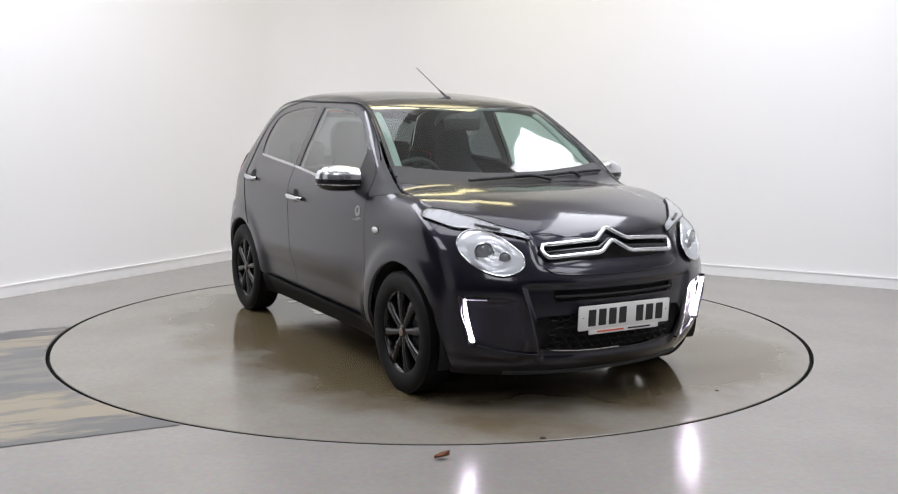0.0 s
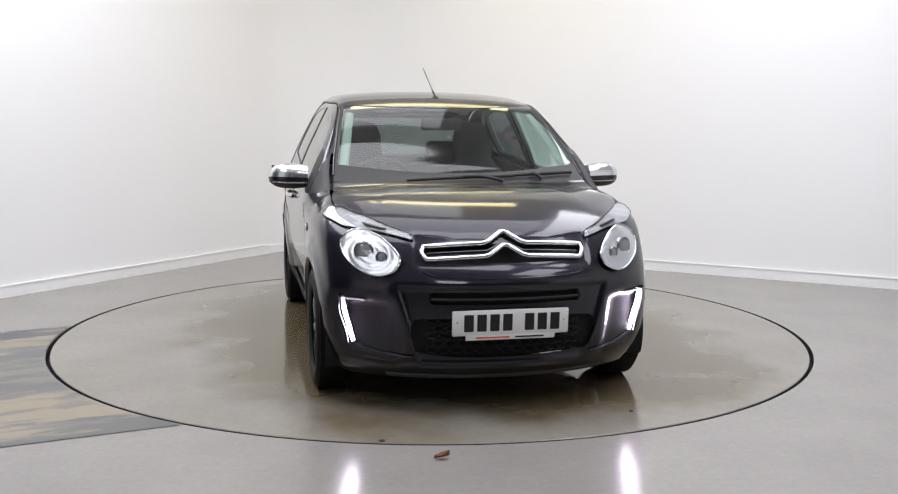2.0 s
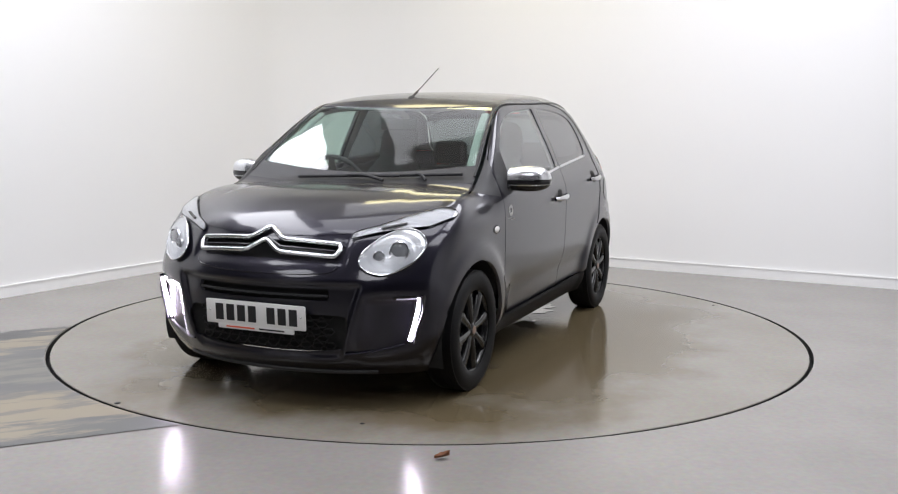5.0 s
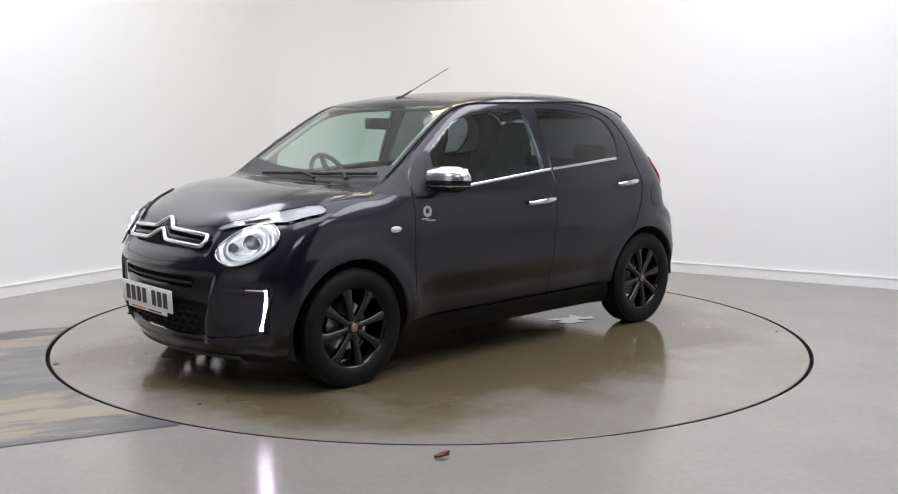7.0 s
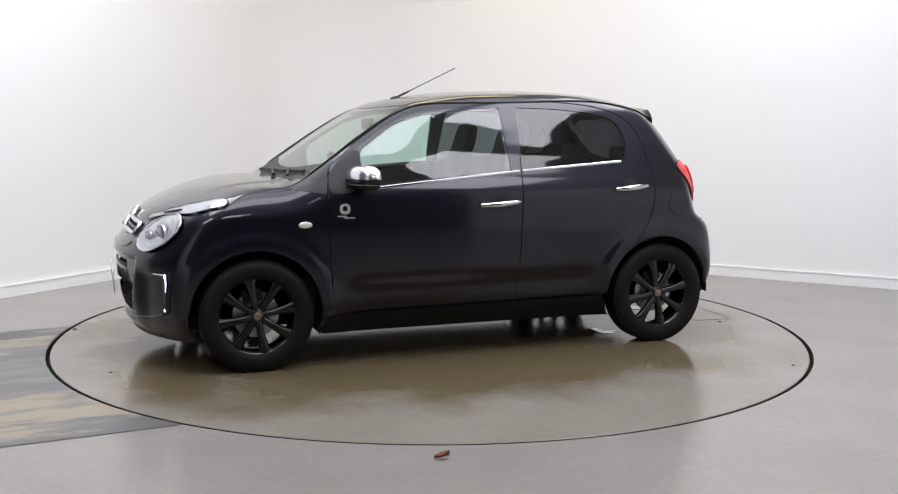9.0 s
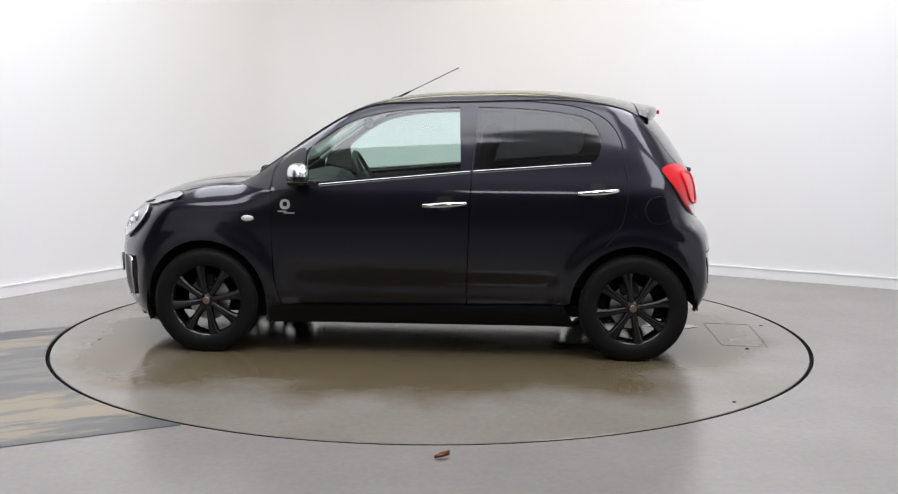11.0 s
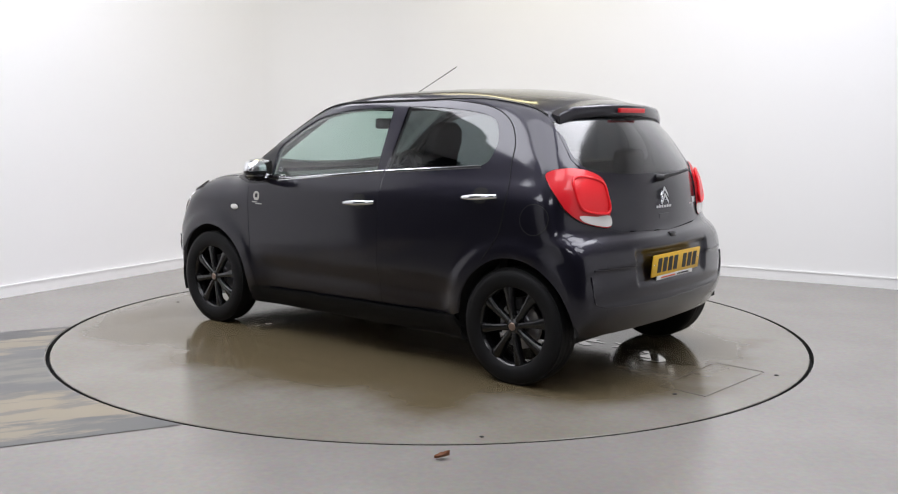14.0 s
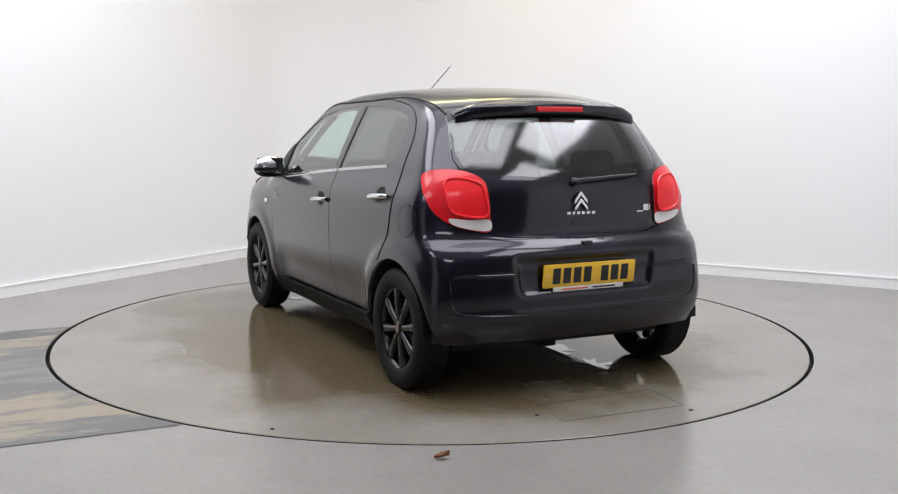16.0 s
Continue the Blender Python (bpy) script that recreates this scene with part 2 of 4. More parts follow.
def dense(poly, step):
    out = []
    for a, b in zip(poly, list(poly[1:]) + [poly[0]]):
        a, b = np.array(a, float), np.array(b, float)
        n = max(1, int(np.ceil(np.linalg.norm(b - a) / step)))
        out += [tuple(a + (b - a) * i / n) for i in range(n)]
    return out


WAYS = {"left": ((0, -1, 0), (1, 0, 0), (0, 0, 1)), "right": ((0, 1, 0), (1, 0, 0), (0, 0, 1)), "top": ((0, 0, -1), (1, 0, 0), (0, 1, 0)),
        "front": ((-1, 0, 0), (0, 1, 0), (0, 0, 1)), "rear": ((1, 0, 0), (0, 1, 0), (0, 0, 1)),
        "rear_left": ((.7071, -.7071, 0), (.7071, .7071, 0), (0, 0, 1)), "rear_right": ((.7071, .7071, 0), (.7071, -.7071, 0), (0, 0, 1))}


def skin(poly, way, holes=(), step=.03, lift=0.0, bulge=None):
    """A patch of the body's skin: a loop in the plane seen along a way, laid on the skin. Gives points, faces, normals and rims."""
    d, u, v = (np.array(a) for a in WAYS[way])
    loops = [dense(poly, step)] + [dense(h, step) for h in holes]
    pts, edges, rims = [], [], []
    for lp in loops:
        k = len(pts)
        pts += lp
        rims.append(list(range(k, k + len(lp))))
        edges += [(k + i, k + (i + 1) % len(lp)) for i in range(len(lp))]
    arr = np.array(loops[0])
    lo, hi = arr.min(0), arr.max(0)
    gx, gy = np.meshgrid(np.arange(lo[0], hi[0], step), np.arange(lo[1], hi[1], step))
    g = np.stack([gx.ravel() + .37 * step, gy.ravel() + .41 * step], 1)
    keep = inside(arr, g)
    for h in holes:
        keep &= ~inside(h, g)
    allp = np.concatenate([np.array(l) for l in loops])
    g = g[keep]
    if len(g):
        g = g[np.array([((allp - q) ** 2).sum(1).min() for q in g]) > (.45 * step) ** 2]
    pts += [tuple(q) for q in g]
    vs, es, fs, _, _, _ = delaunay_2d_cdt([Vector(q) for q in pts], edges, [], 0, 1e-6)
    vs = np.array([tuple(q) for q in vs])
    fs = np.array([tuple(f) for f in fs])
    c = vs[fs].mean(1)
    ok = inside(arr, c)
    for h in holes:
        ok &= ~inside(h, c)
    fs = fs[ok]
    start = vs[:, :1] * u + vs[:, 1:2] * v - d * 2.2
    hit = shoot(start, d, 2.2)
    n = normals_at(hit)
    p = hit + n * lift
    if bulge is not None:
        p = p + n * bulge(vs)[:, None]
    face_n = np.cross(p[fs[:, 1]] - p[fs[:, 0]], p[fs[:, 2]] - p[fs[:, 0]])
    flip = (face_n * n[fs[:, 0]]).sum(1) < 0
    fs[flip] = fs[flip][:, ::-1]
    if bulge is not None:
        face_n = np.cross(p[fs[:, 1]] - p[fs[:, 0]], p[fs[:, 2]] - p[fs[:, 0]])
        n = np.zeros_like(p)
        for k in range(3):
            np.add.at(n, fs[:, k], face_n)
        n = n / np.maximum(np.linalg.norm(n, axis=1, keepdims=True), 1e-12)
    return p, fs, n


def panel(name, patches, mat, parent, label="", turn_in=.018):
    """One mesh from skin patches, its free rims turned inwards as a flange."""
    vs, fs, ns, k = [], [], [], 0
    for p, f, n in patches:
        vs.append(p), fs.append(f + k), ns.append(n)
        k += len(p)
    vs, fs, ns = np.concatenate(vs), np.concatenate(fs), np.concatenate(ns)
    if turn_in:
        count = {}
        for f in fs:
            for a, b in ((f[0], f[1]), (f[1], f[2]), (f[2], f[0])):
                count[(a, b)] = 1
        rim = [e for e in count if (e[1], e[0]) not in count]
        used = sorted({a for e in rim for a in e})
        new_id = {a: k + i for i, a in enumerate(used)}
        vs = np.concatenate([vs, vs[used] - ns[used] * turn_in])
        ns = np.concatenate([ns, ns[used]])
        extra = []
        for a, b in rim:
            extra += [(b, a, new_id[a]), (b, new_id[a], new_id[b])]
        fs = np.concatenate([fs, np.array(extra)])
    return from_data(name, vs, fs, mat, parent, label, True, ns)


def both(name, loops, mat, parent, label="", way="left", turn_in=.018, **how):
    """The same panel on the left and on the right of the car."""
    made = []
    for side in (("left", "right") if way == "left" else ("rear_left", "rear_right")):
        made.append(panel(name, [skin(lp, side, **how) for lp in loops], mat, parent, label, turn_in))
    return made


# edges that the panels share
edge_y = curve((-1.6, .50), (-1.25, .535), (-.9, .55), (0, .57), (.28, .565), (.6, .615), (.8, .652), (.9, .662), (1.0, .675), (1.12, .69), (1.22, .70), (1.30, .683), (1.40, .62),
               (1.46, .573), (1.56, .487), (1.635, .39), (1.665, .29), (1.692, .15), (1.702, 0))


def top_z(x, y):
    x = np.atleast_1d(np.asarray(x, float))
    y = np.broadcast_to(np.asarray(y, float), x.shape)
    return shoot(np.stack([x, y, np.full_like(x, 2.2)], 1), (0, 0, -1), 2.2)[:, 2]


def shoulder(a, b, n=40):
    """The (x, z) line where the top panels meet the flanks, from x = a to b."""
    x = np.linspace(a, b, n)
    return list(zip(x, top_z(x, edge_y(x)) - .004))


def arc(cx, r, a, b, n=28, cz=.287):
    return [(cx + r * math.cos(radians(t)), cz + r * math.sin(radians(t))) for t in np.linspace(a, b, n)]


def belt(x):
    return np.interp(x, [-1.1, -.9, -.28, .52, .8], [1.062, 1.05, 1.003, .928, .897])


FRONT_AXLE, REAR_AXLE, ARCH = 1.16, -1.17, .338
DOOR_TOP = smooth_loop([(.792, .90), (.782, 1.0), (.72, 1.115), (.58, 1.213), (.40, 1.318), (.22, 1.362), (0, 1.385), (-.325, 1.396), (-.62, 1.386), (-.88, 1.352),
                        (-1.02, 1.285), (-1.09, 1.18), (-1.105, 1.075), (-1.125, .95), (-1.12, .86), (-1.09, .73), (-1.0, .60)], 5, False)
SPLIT = 7 * 5    # index of the B-line on it


def below(pts, by=.006):
    """Keeps a loop on the flank, just under the line where the top panels begin."""
    x, z = np.array(pts, float).T
    return list(zip(x, np.where((x > -1.0) & (x < .97) & (z > .95), np.minimum(z, top_z(x, edge_y(x)) - by), z)))


DOOR_TOP = below(DOOR_TOP)


def build_car():
    car = thing("car", "black metallic five-door hatchback with chrome trim on a turntable", "car")
    # flanks
    wing = ([(.792, .90)] + [(.788, .6), (.778, .42), (.745, .275), (.80, .268), (.83, .17)] + arc(FRONT_AXLE, ARCH, 200, 58, 30)[0:]
            + [(1.345, .66), (1.405, .785)] + shoulder(1.40, .985, 24) + [(.91, .915)])
    both("front_wing", [wing], PAINT, car, step=.022)
    pillar_trim = [(.797, .903), (.91, .918)] + shoulder(.98, .70, 16) + [*below([(.73, 1.112), (.782, 1.02)]), (.79, .95)]
    both("pillar_trim", [pillar_trim], PLASTIC, car, "black pillar trim")
    rim_z = np.array([1.02, 1.06, 1.1, 1.15, 1.2, 1.25, 1.285])
    rim_y = np.interp(rim_z, [1.02, 1.06, 1.1, 1.2, 1.285], [.55, .575, .589, .569, .549])
    rear_rim = [(q.x, q.z) for q in laid("rear", list(zip(rim_y, rim_z)))]
    sidewall = ([(q[0] + .0, q[1]) for q in DOOR_TOP[2 * 5:]] + [(-.955, .545)] + arc(REAR_AXLE, ARCH, 50, 144, 24)
                + [(-1.41, .70), (-1.46, .80), (-1.47, .92)] + rear_rim + shoulder(-1.19, .70, 60))
    both("side_wall", [sidewall], PAINT, car, step=.022)
    g = .003
    front_win = smooth_loop([(.60, .942), (.602, 1.03), (.60, 1.112), (.54, 1.168), (.37, 1.275), (.18, 1.325), (0, 1.344)], 4, False) + [(-.222, 1.353), (-.238, 1.008)]
    rear_win = [(-.318, 1.355)] + smooth_loop([(-.45, 1.353), (-.64, 1.343), (-.858, 1.315), (-.948, 1.27), (-.986, 1.175), (-.965, 1.085), (-.915, 1.056)], 4, False) + [(-.308, 1.012)]
    door_f = ([(x, z) for x, z in DOOR_TOP[:SPLIT + 1]][::1] + [(-.297 + g, 1.0), (-.285 + g, .7), (-.272 + g, .286), (.742, .272), (.775, .42), (.785, .6)])
    door_f = [(x - (g if x > .7 else 0), z - .002) for x, z in door_f]
    door_r = ([(-.325, 1.394)] + [(x, z - .002) for x, z in DOOR_TOP[SPLIT + 1:]] + [(-.955, .545)] + arc(REAR_AXLE, ARCH + .002, 49, 4, 12) + [(-.80, .297), (-.272 - g, .286), (-.285 - g, .7), (-.297 - g, 1.0)])
    fd = both("front_door", [door_f], PAINT, car, holes=[front_win], step=.022)
    rd = both("rear_door", [door_r], PAINT, car, holes=[rear_win], step=.022)
    for s in ("left", "right"):
        upper_f = [(.76, .99)] + [(x, z) for x, z in DOOR_TOP[5:SPLIT + 1]] + [(-.297, 1.012), (.52, .935)]
        upper_r = [(-.325, 1.394)] + [(x, z) for x, z in DOOR_TOP[SPLIT + 1:] if z > 1.08] + [(-1.08, 1.07), (-.30, 1.010)]
        upper_f = below(upper_f, .02)
        panel("pillar_lining", [skin(upper_f, s, holes=[front_win], step=.04, lift=-.03), skin(upper_r, s, holes=[rear_win], step=.04, lift=-.03)], LINER, car, "pale pillar lining", 0)
    head = [(x, edge_y(x) - .03) for x in np.linspace(-1.15, .27, 20)] + [(x, -edge_y(x) + .03) for x in np.linspace(.27, -1.15, 20)]
    panel("headlining", [skin(head, "top", step=.06, lift=-.035)], LINER, car, "pale grey headlining", 0)
    for i, s in enumerate(("left", "right")):
        panel("window", [skin(front_win, s, lift=-.004)], GLASS_CLEAR, fd[i], "clear side window", 0)
        panel("window", [skin(rear_win, s, lift=-.004)], GLASS_DARK, rd[i], "dark privacy glass", 0)
    # the sill's black holds the shade under the doors, not another coating
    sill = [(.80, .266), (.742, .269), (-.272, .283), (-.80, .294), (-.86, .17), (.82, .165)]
    both("sill", [sill], SHADED_BLACK, car, "sill with its shade painted black", step=.02, bulge=lambda q: scoop(q[:, 0], q[:, 1]) * np.clip((q[:, 1] - .15) / .12, 0, 1) * .85 + .001)
    # top
    hood_x = np.linspace(.965, 1.73, 40)
    rear_edge = [(.985 - .085 * (y / .662) ** 2, y) for y in np.linspace(-.662, .662, 20)]
    hood = [(x, edge_y(x)) for x in np.linspace(.90, 1.702, 50)] + [(x, -edge_y(x)) for x in np.linspace(1.701, .90, 50)] + rear_edge[1:-1]
    panel("bonnet", [skin(hood, "top", step=.025)], PAINT, car)
    ys = np.linspace(-1, 1, 21)
    low = [(.875 - .085 * s * s, s * .632) for s in ys]
    high = [(.372 - .085 * s * s, s * .54) for s in ys]
    screen = low + high[::-1]
    panel("windscreen", [skin(screen, "top", step=.03, lift=-.003)], GLASS_SCREEN, car, "clear windscreen", 0)
    surround_o = [(x, edge_y(x)) for x in np.linspace(.30, .90, 20)] + rear_edge[::-1][1:-1] + [(x, -edge_y(x)) for x in np.linspace(.90, .30, 20)] + [(.385 - .08 * s * s, s * .55) for s in ys][1:-1]
    panel("screen_surround", [skin(surround_o, "top", holes=[screen], step=.02)], PLASTIC, car, "black screen surround and scuttle")
    roof = [(x, edge_y(x)) for x in np.linspace(-1.21, .298, 50)] + [(.38 - .08 * s * s, -s * .56) for s in ys][1:-1] + [(x, -edge_y(x)) for x in np.linspace(.298, -1.21, 50)]
    panel("roof", [skin(roof, "top", step=.03)], PAINT, car)
    # nose
    hx = np.linspace(1.546, 1.702, 26)
    upper = list(zip(edge_y(hx), top_z(hx, edge_y(hx)) - .002))
    fascia = [(.50, .145)] + [(.50, z) for z in (.3, .5, .7)] + upper + [(-y, z) for y, z in upper[::-1][1:]] + [(-.50, z) for z in (.7, .5, .3)] + [(-.50, .145)]
    slot = [(-.33, .493), (.33, .493), (.345, .515), (.335, .545), (-.335, .545), (-.345, .515)]
    mouth = smooth_loop([(-.35, .262), (0, .25), (.35, .262), (.41, .33), (.415, .405), (.35, .43), (0, .43), (-.35, .43), (-.415, .405), (-.41, .33)], 4)
    grin = smooth_loop([(-.31, .672), (0, .668), (.31, .672), (.36, .70), (.345, .738), (0, .745), (-.345, .738), (-.36, .70)], 4)
    corner = [(1.345, .66), (1.405, .785)] + shoulder(1.41, 1.546, 10)
    ys_ = np.linspace(.84, .145, 30)
    xs_ = shoot(np.stack([np.full(30, 2.2), np.full(30, .50), ys_], 1), (-1, 0, 0), 2.2)[:, 0]
    zt = corner[-1][1]
    corner += [(x, z) for x, z in zip(xs_, ys_) if z < zt - .01] + [(1.46, .15)] + arc(FRONT_AXLE, ARCH, -15, 58, 20)
    bumper = panel("front_bumper", [skin(fascia, "front", holes=[slot, mouth, grin], step=.0125), skin(corner, "left", step=.014), skin(corner, "right", step=.014)], PAINT, car)
    for lp, nm in ((slot, "upper_grille"), (mouth, "lower_grille"), (grin, "nose_grille")):
        big = [(y * 1.03, z) for y, z in lp]
        panel(nm, [skin(big, "front", lift=-.03, step=.03)], DARK, bumper, "dark grille recess", 0)
    # tail
    gate_edge = [(.535, 1.33), (.545, 1.285), (.565, 1.2), (.585, 1.1), (.56, 1.04), (.49, 1.0), (.47, .92), (.485, .77)]
    gate = gate_edge + [(.40, .752), (0, .735), (-.40, .752)] + [(-y, z) for y, z in gate_edge[::-1]]
    rear_glass = smooth_loop([(-.515, 1.29), (0, 1.308), (.515, 1.29), (.552, 1.20), (.562, 1.10), (.47, 1.038), (0, 1.02), (-.47, 1.038), (-.562, 1.10), (-.552, 1.20)], 4)
    tailgate = panel("tailgate", [skin(gate, "rear", holes=[rear_glass], step=.025)], PAINT, car)
    panel("rear_window", [skin(rear_glass, "rear", lift=-.002)], GLASS_REAR, tailgate, "dark privacy glass", 0)
    zs = np.linspace(.265, .80, 24)
    xs = shoot(np.stack([np.full(24, -2.2), np.full(24, .60), zs], 1), (1, 0, 0), 2.2)[:, 0]
    rear_f = [(.60, z) for z in zs] + [(.49, .765), (.40, .747), (0, .73), (-.40, .747), (-.49, .765)] + [(-.60, z) for z in zs[::-1]]
    rear_c = arc(REAR_AXLE, ARCH, 144, 184, 14)
    rear_c = rear_c + [(x, z) for x, z in zip(xs, zs)] + [(-1.46, .80), (-1.41, .70)]
    panel("rear_bumper", [skin(rear_f, "rear", step=.0135), skin(rear_c, "left", step=.022), skin(rear_c, "right", step=.022)], PAINT, car)
    return car, bumper, tailgate, fd, rd


# ---- fittings of the car ----
def laid(way, pts, lift=0.0):
    """3D points on the skin for (u, v) pairs seen along a way."""
    d, u, v = (np.array(a) for a in WAYS[way])
    q = np.array(pts, float)
    hit = shoot(q[:, :1] * u + q[:, 1:2] * v - d * 2.2, d, 2.2)
    return [Vector(r) for r in hit + normals_at(hit) * lift]


def mirrored(pts):
    return [(-a, b) for a, b in pts]


def wheel(parent, x, side):
    """An eight-spoke wheel; side is 1 on the left, -1 on the right."""
    w = new("wheel")
    w.parent = parent
    w.matrix_local = Matrix.Translation((x, side * .715, .287)) @ Matrix.Rotation(0 if side > 0 else math.pi, 4, "Z") @ Matrix.Rotation(radians(11), 4, "Y")
    bm = bmesh.new()
    lathe(bm, [(.196, -.075), (.215, -.084), (.25, -.086), (.276, -.078), (.286, -.062), (.2885, -.04), (.2885, .04), (.286, .062), (.276, .078), (.25, .086),
               (.222, .083), (.2, .077), (.194, .07)], 72)
    part("tyre", bm, RUBBER, w, smooth=True, sharp=60)
    bm = bmesh.new()
    for k in range(4):
        r0 = .2889
        a = -.048 + k * .032
        lathe(bm, [(r0 - .006, a - .004), (r0 + .0006, a - .003), (r0 + .0006, a + .019), (r0 - .006, a + .02)], 72)
    part("tread", bm, RUBBER, w, smooth=True)
    bm = bmesh.new()
    lathe(bm, [(.198, .073), (.204, .075), (.203, .07), (.192, .062), (.184, .05), (.182, -.02), (.186, -.06), (.196, -.075)], 64)
    part("rim", bm, RIM, w, "gloss black alloy rim", smooth=True)
    for i in range(8):
        a = 2 * math.pi * i / 8
        bm = bmesh.new()
        rows = []
        for r, half, y0, y1 in ((.03, .018, .062, .03), (.07, .0165, .066, .034), (.12, .0195, .067, .036), (.165, .026, .066, .034), (.193, .034, .064, .03)):
            rows.append([bm.verts.new((r, y, z)) for y, z in ((y1, -half), (y0 - .009, -half), (y0, -half * .55), (y0 + .001, 0), (y0, half * .55), (y0 - .009, half), (y1, half))])
        for p, q in zip(rows, rows[1:]):
            for j in range(6):
                bm.faces.new((p[j], p[j + 1], q[j + 1], q[j]))
            bm.faces.new((p[6], p[0], q[0], q[6]))
        bmesh.ops.transform(bm, matrix=Matrix.Rotation(a, 4, "Y"), verts=bm.verts)
        part("spoke", bm, RIM, w, smooth=True, sharp=50)
    bm = bmesh.new()
    lathe(bm, [(.001, .069), (.022, .0685), (.026, .065), (.036, .062), (.045, .052), (.045, .02)], 32)
    part("hub", bm, RIM, w, smooth=True)
    bm = bmesh.new()
    lathe(bm, [(.001, .0725), (.017, .0715), (.0215, .067)], 24)
    part("hub_cap", bm, BRONZE, w, "small bronze hub cap", smooth=True)
    for i in range(4):
        a = math.pi / 2 * i + .4
        bm = bmesh.new()
        lathe(bm, [(.001, .060), (.006, .059), (.0075, .05), (.0075, .04)], 8, Matrix.Translation((.052 * math.cos(a), 0, .052 * math.sin(a))))
        part("wheel_bolt", bm, RIM, w)
    bm = bmesh.new()
    lathe(bm, [(.001, .012), (.06, .012), (.062, .002), (.118, .002), (.12, -.004), (.12, -.018), (.001, -.018)], 40)
    part("brake_disc", bm, STEEL, w, "bare steel brake disc", smooth=True)
    bm = bmesh.new()
    box(bm, (-.05, -.04, .07), (.05, .028, .135), bevel=.01)
    part("brake_caliper", bm, DARK, w)
    return w


def fit_head_lamp(car, s, loop, high):
    lp = [(y * s, z) for y, z in loop]
    c = np.mean(np.array(lp), 0)

    def dome(q):
        r = np.linalg.norm((q - c) / np.array([.118, .095]), axis=1)
        return .022 * np.clip(1 - r * r, 0, 1)

    def bowl(q):
        r = np.linalg.norm((q - c) / np.array([.118, .095]), axis=1)
        return -.009 * np.clip(1 - r, 0, 1) + .0022 * np.sin(r * 22)
    lamp = panel("head_lamp", [skin(lp, "front", lift=.018, step=.012, bulge=dome)], LENS, car, "clear oval headlamp with chrome bowl", .012)
    panel("reflector", [skin([tuple(c + (np.array(q) - c) * .985) for q in lp], "front", lift=.0145, step=.009, bulge=bowl)], REFLECTOR, lamp, "bright silver reflector", 0)
    bm = bmesh.new()
    sweep(bm, laid("front", lp, .016), .0035, 8, closed=True)
    part("bezel", bm, CHROME, lamp, "thin chrome bezel", smooth=True)
    for dy, dz, r, nm in ((.028, .010, .040, "main_lens"), (-.042, -.012, .024, "side_lens")):
        y, z = c[0] + dy * s, c[1] + dz
        m = Matrix.Translation(laid("front", [(y, z)], .012)[0]) @ Matrix.Rotation(radians(-90 + 24 * s), 4, "Z")
        bm = bmesh.new()
        lathe(bm, [(r * 1.15, -.004), (r * 1.12, .007), (r * 1.0, .009), (r * .93, .004), (r * .9, -.004)], 32, m)
        part("lens_ring", bm, CHROME, lamp, "chrome ring", smooth=True)
        bm = bmesh.new()
        lathe(bm, [(r * .93, .0), (r * .75, .006), (r * .45, .0095), (.0008, .0105)], 28, m)
        part(nm, bm, PROJECTOR, lamp, "grey glass projector lens", smooth=True)
    # the slim lamp on the edge of the bonnet
    up = [(x, y * s) for x, y in high]
    slim = panel("side_lamp", [skin(up, "top", lift=.010, step=.014)], LENS, car, "slim clear lamp along the bonnet", .01)
    panel("reflector", [skin(up, "top", lift=.004, step=.012, bulge=lambda q: .003 * np.sin(q[:, 0] * 140 + q[:, 1] * 60))], REFLECTOR_DIM, slim, "bright silver reflector", 0)
    bm = bmesh.new()
    sweep(bm, laid("top", up, .008), .003, 6, closed=True)
    part("bezel", bm, GLOSS_BLACK, slim, "black bezel", smooth=True)
    bm = bmesh.new()
    mid = laid("top", [(1.50, .59 * s), (1.54, .545 * s), (1.575, .50 * s)], .011)
    sweep(bm, mid, .012, 8, squash=lambda i: (.009, .004))
    part("side_bulb", bm, GLOSS_BLACK, slim, smooth=True)


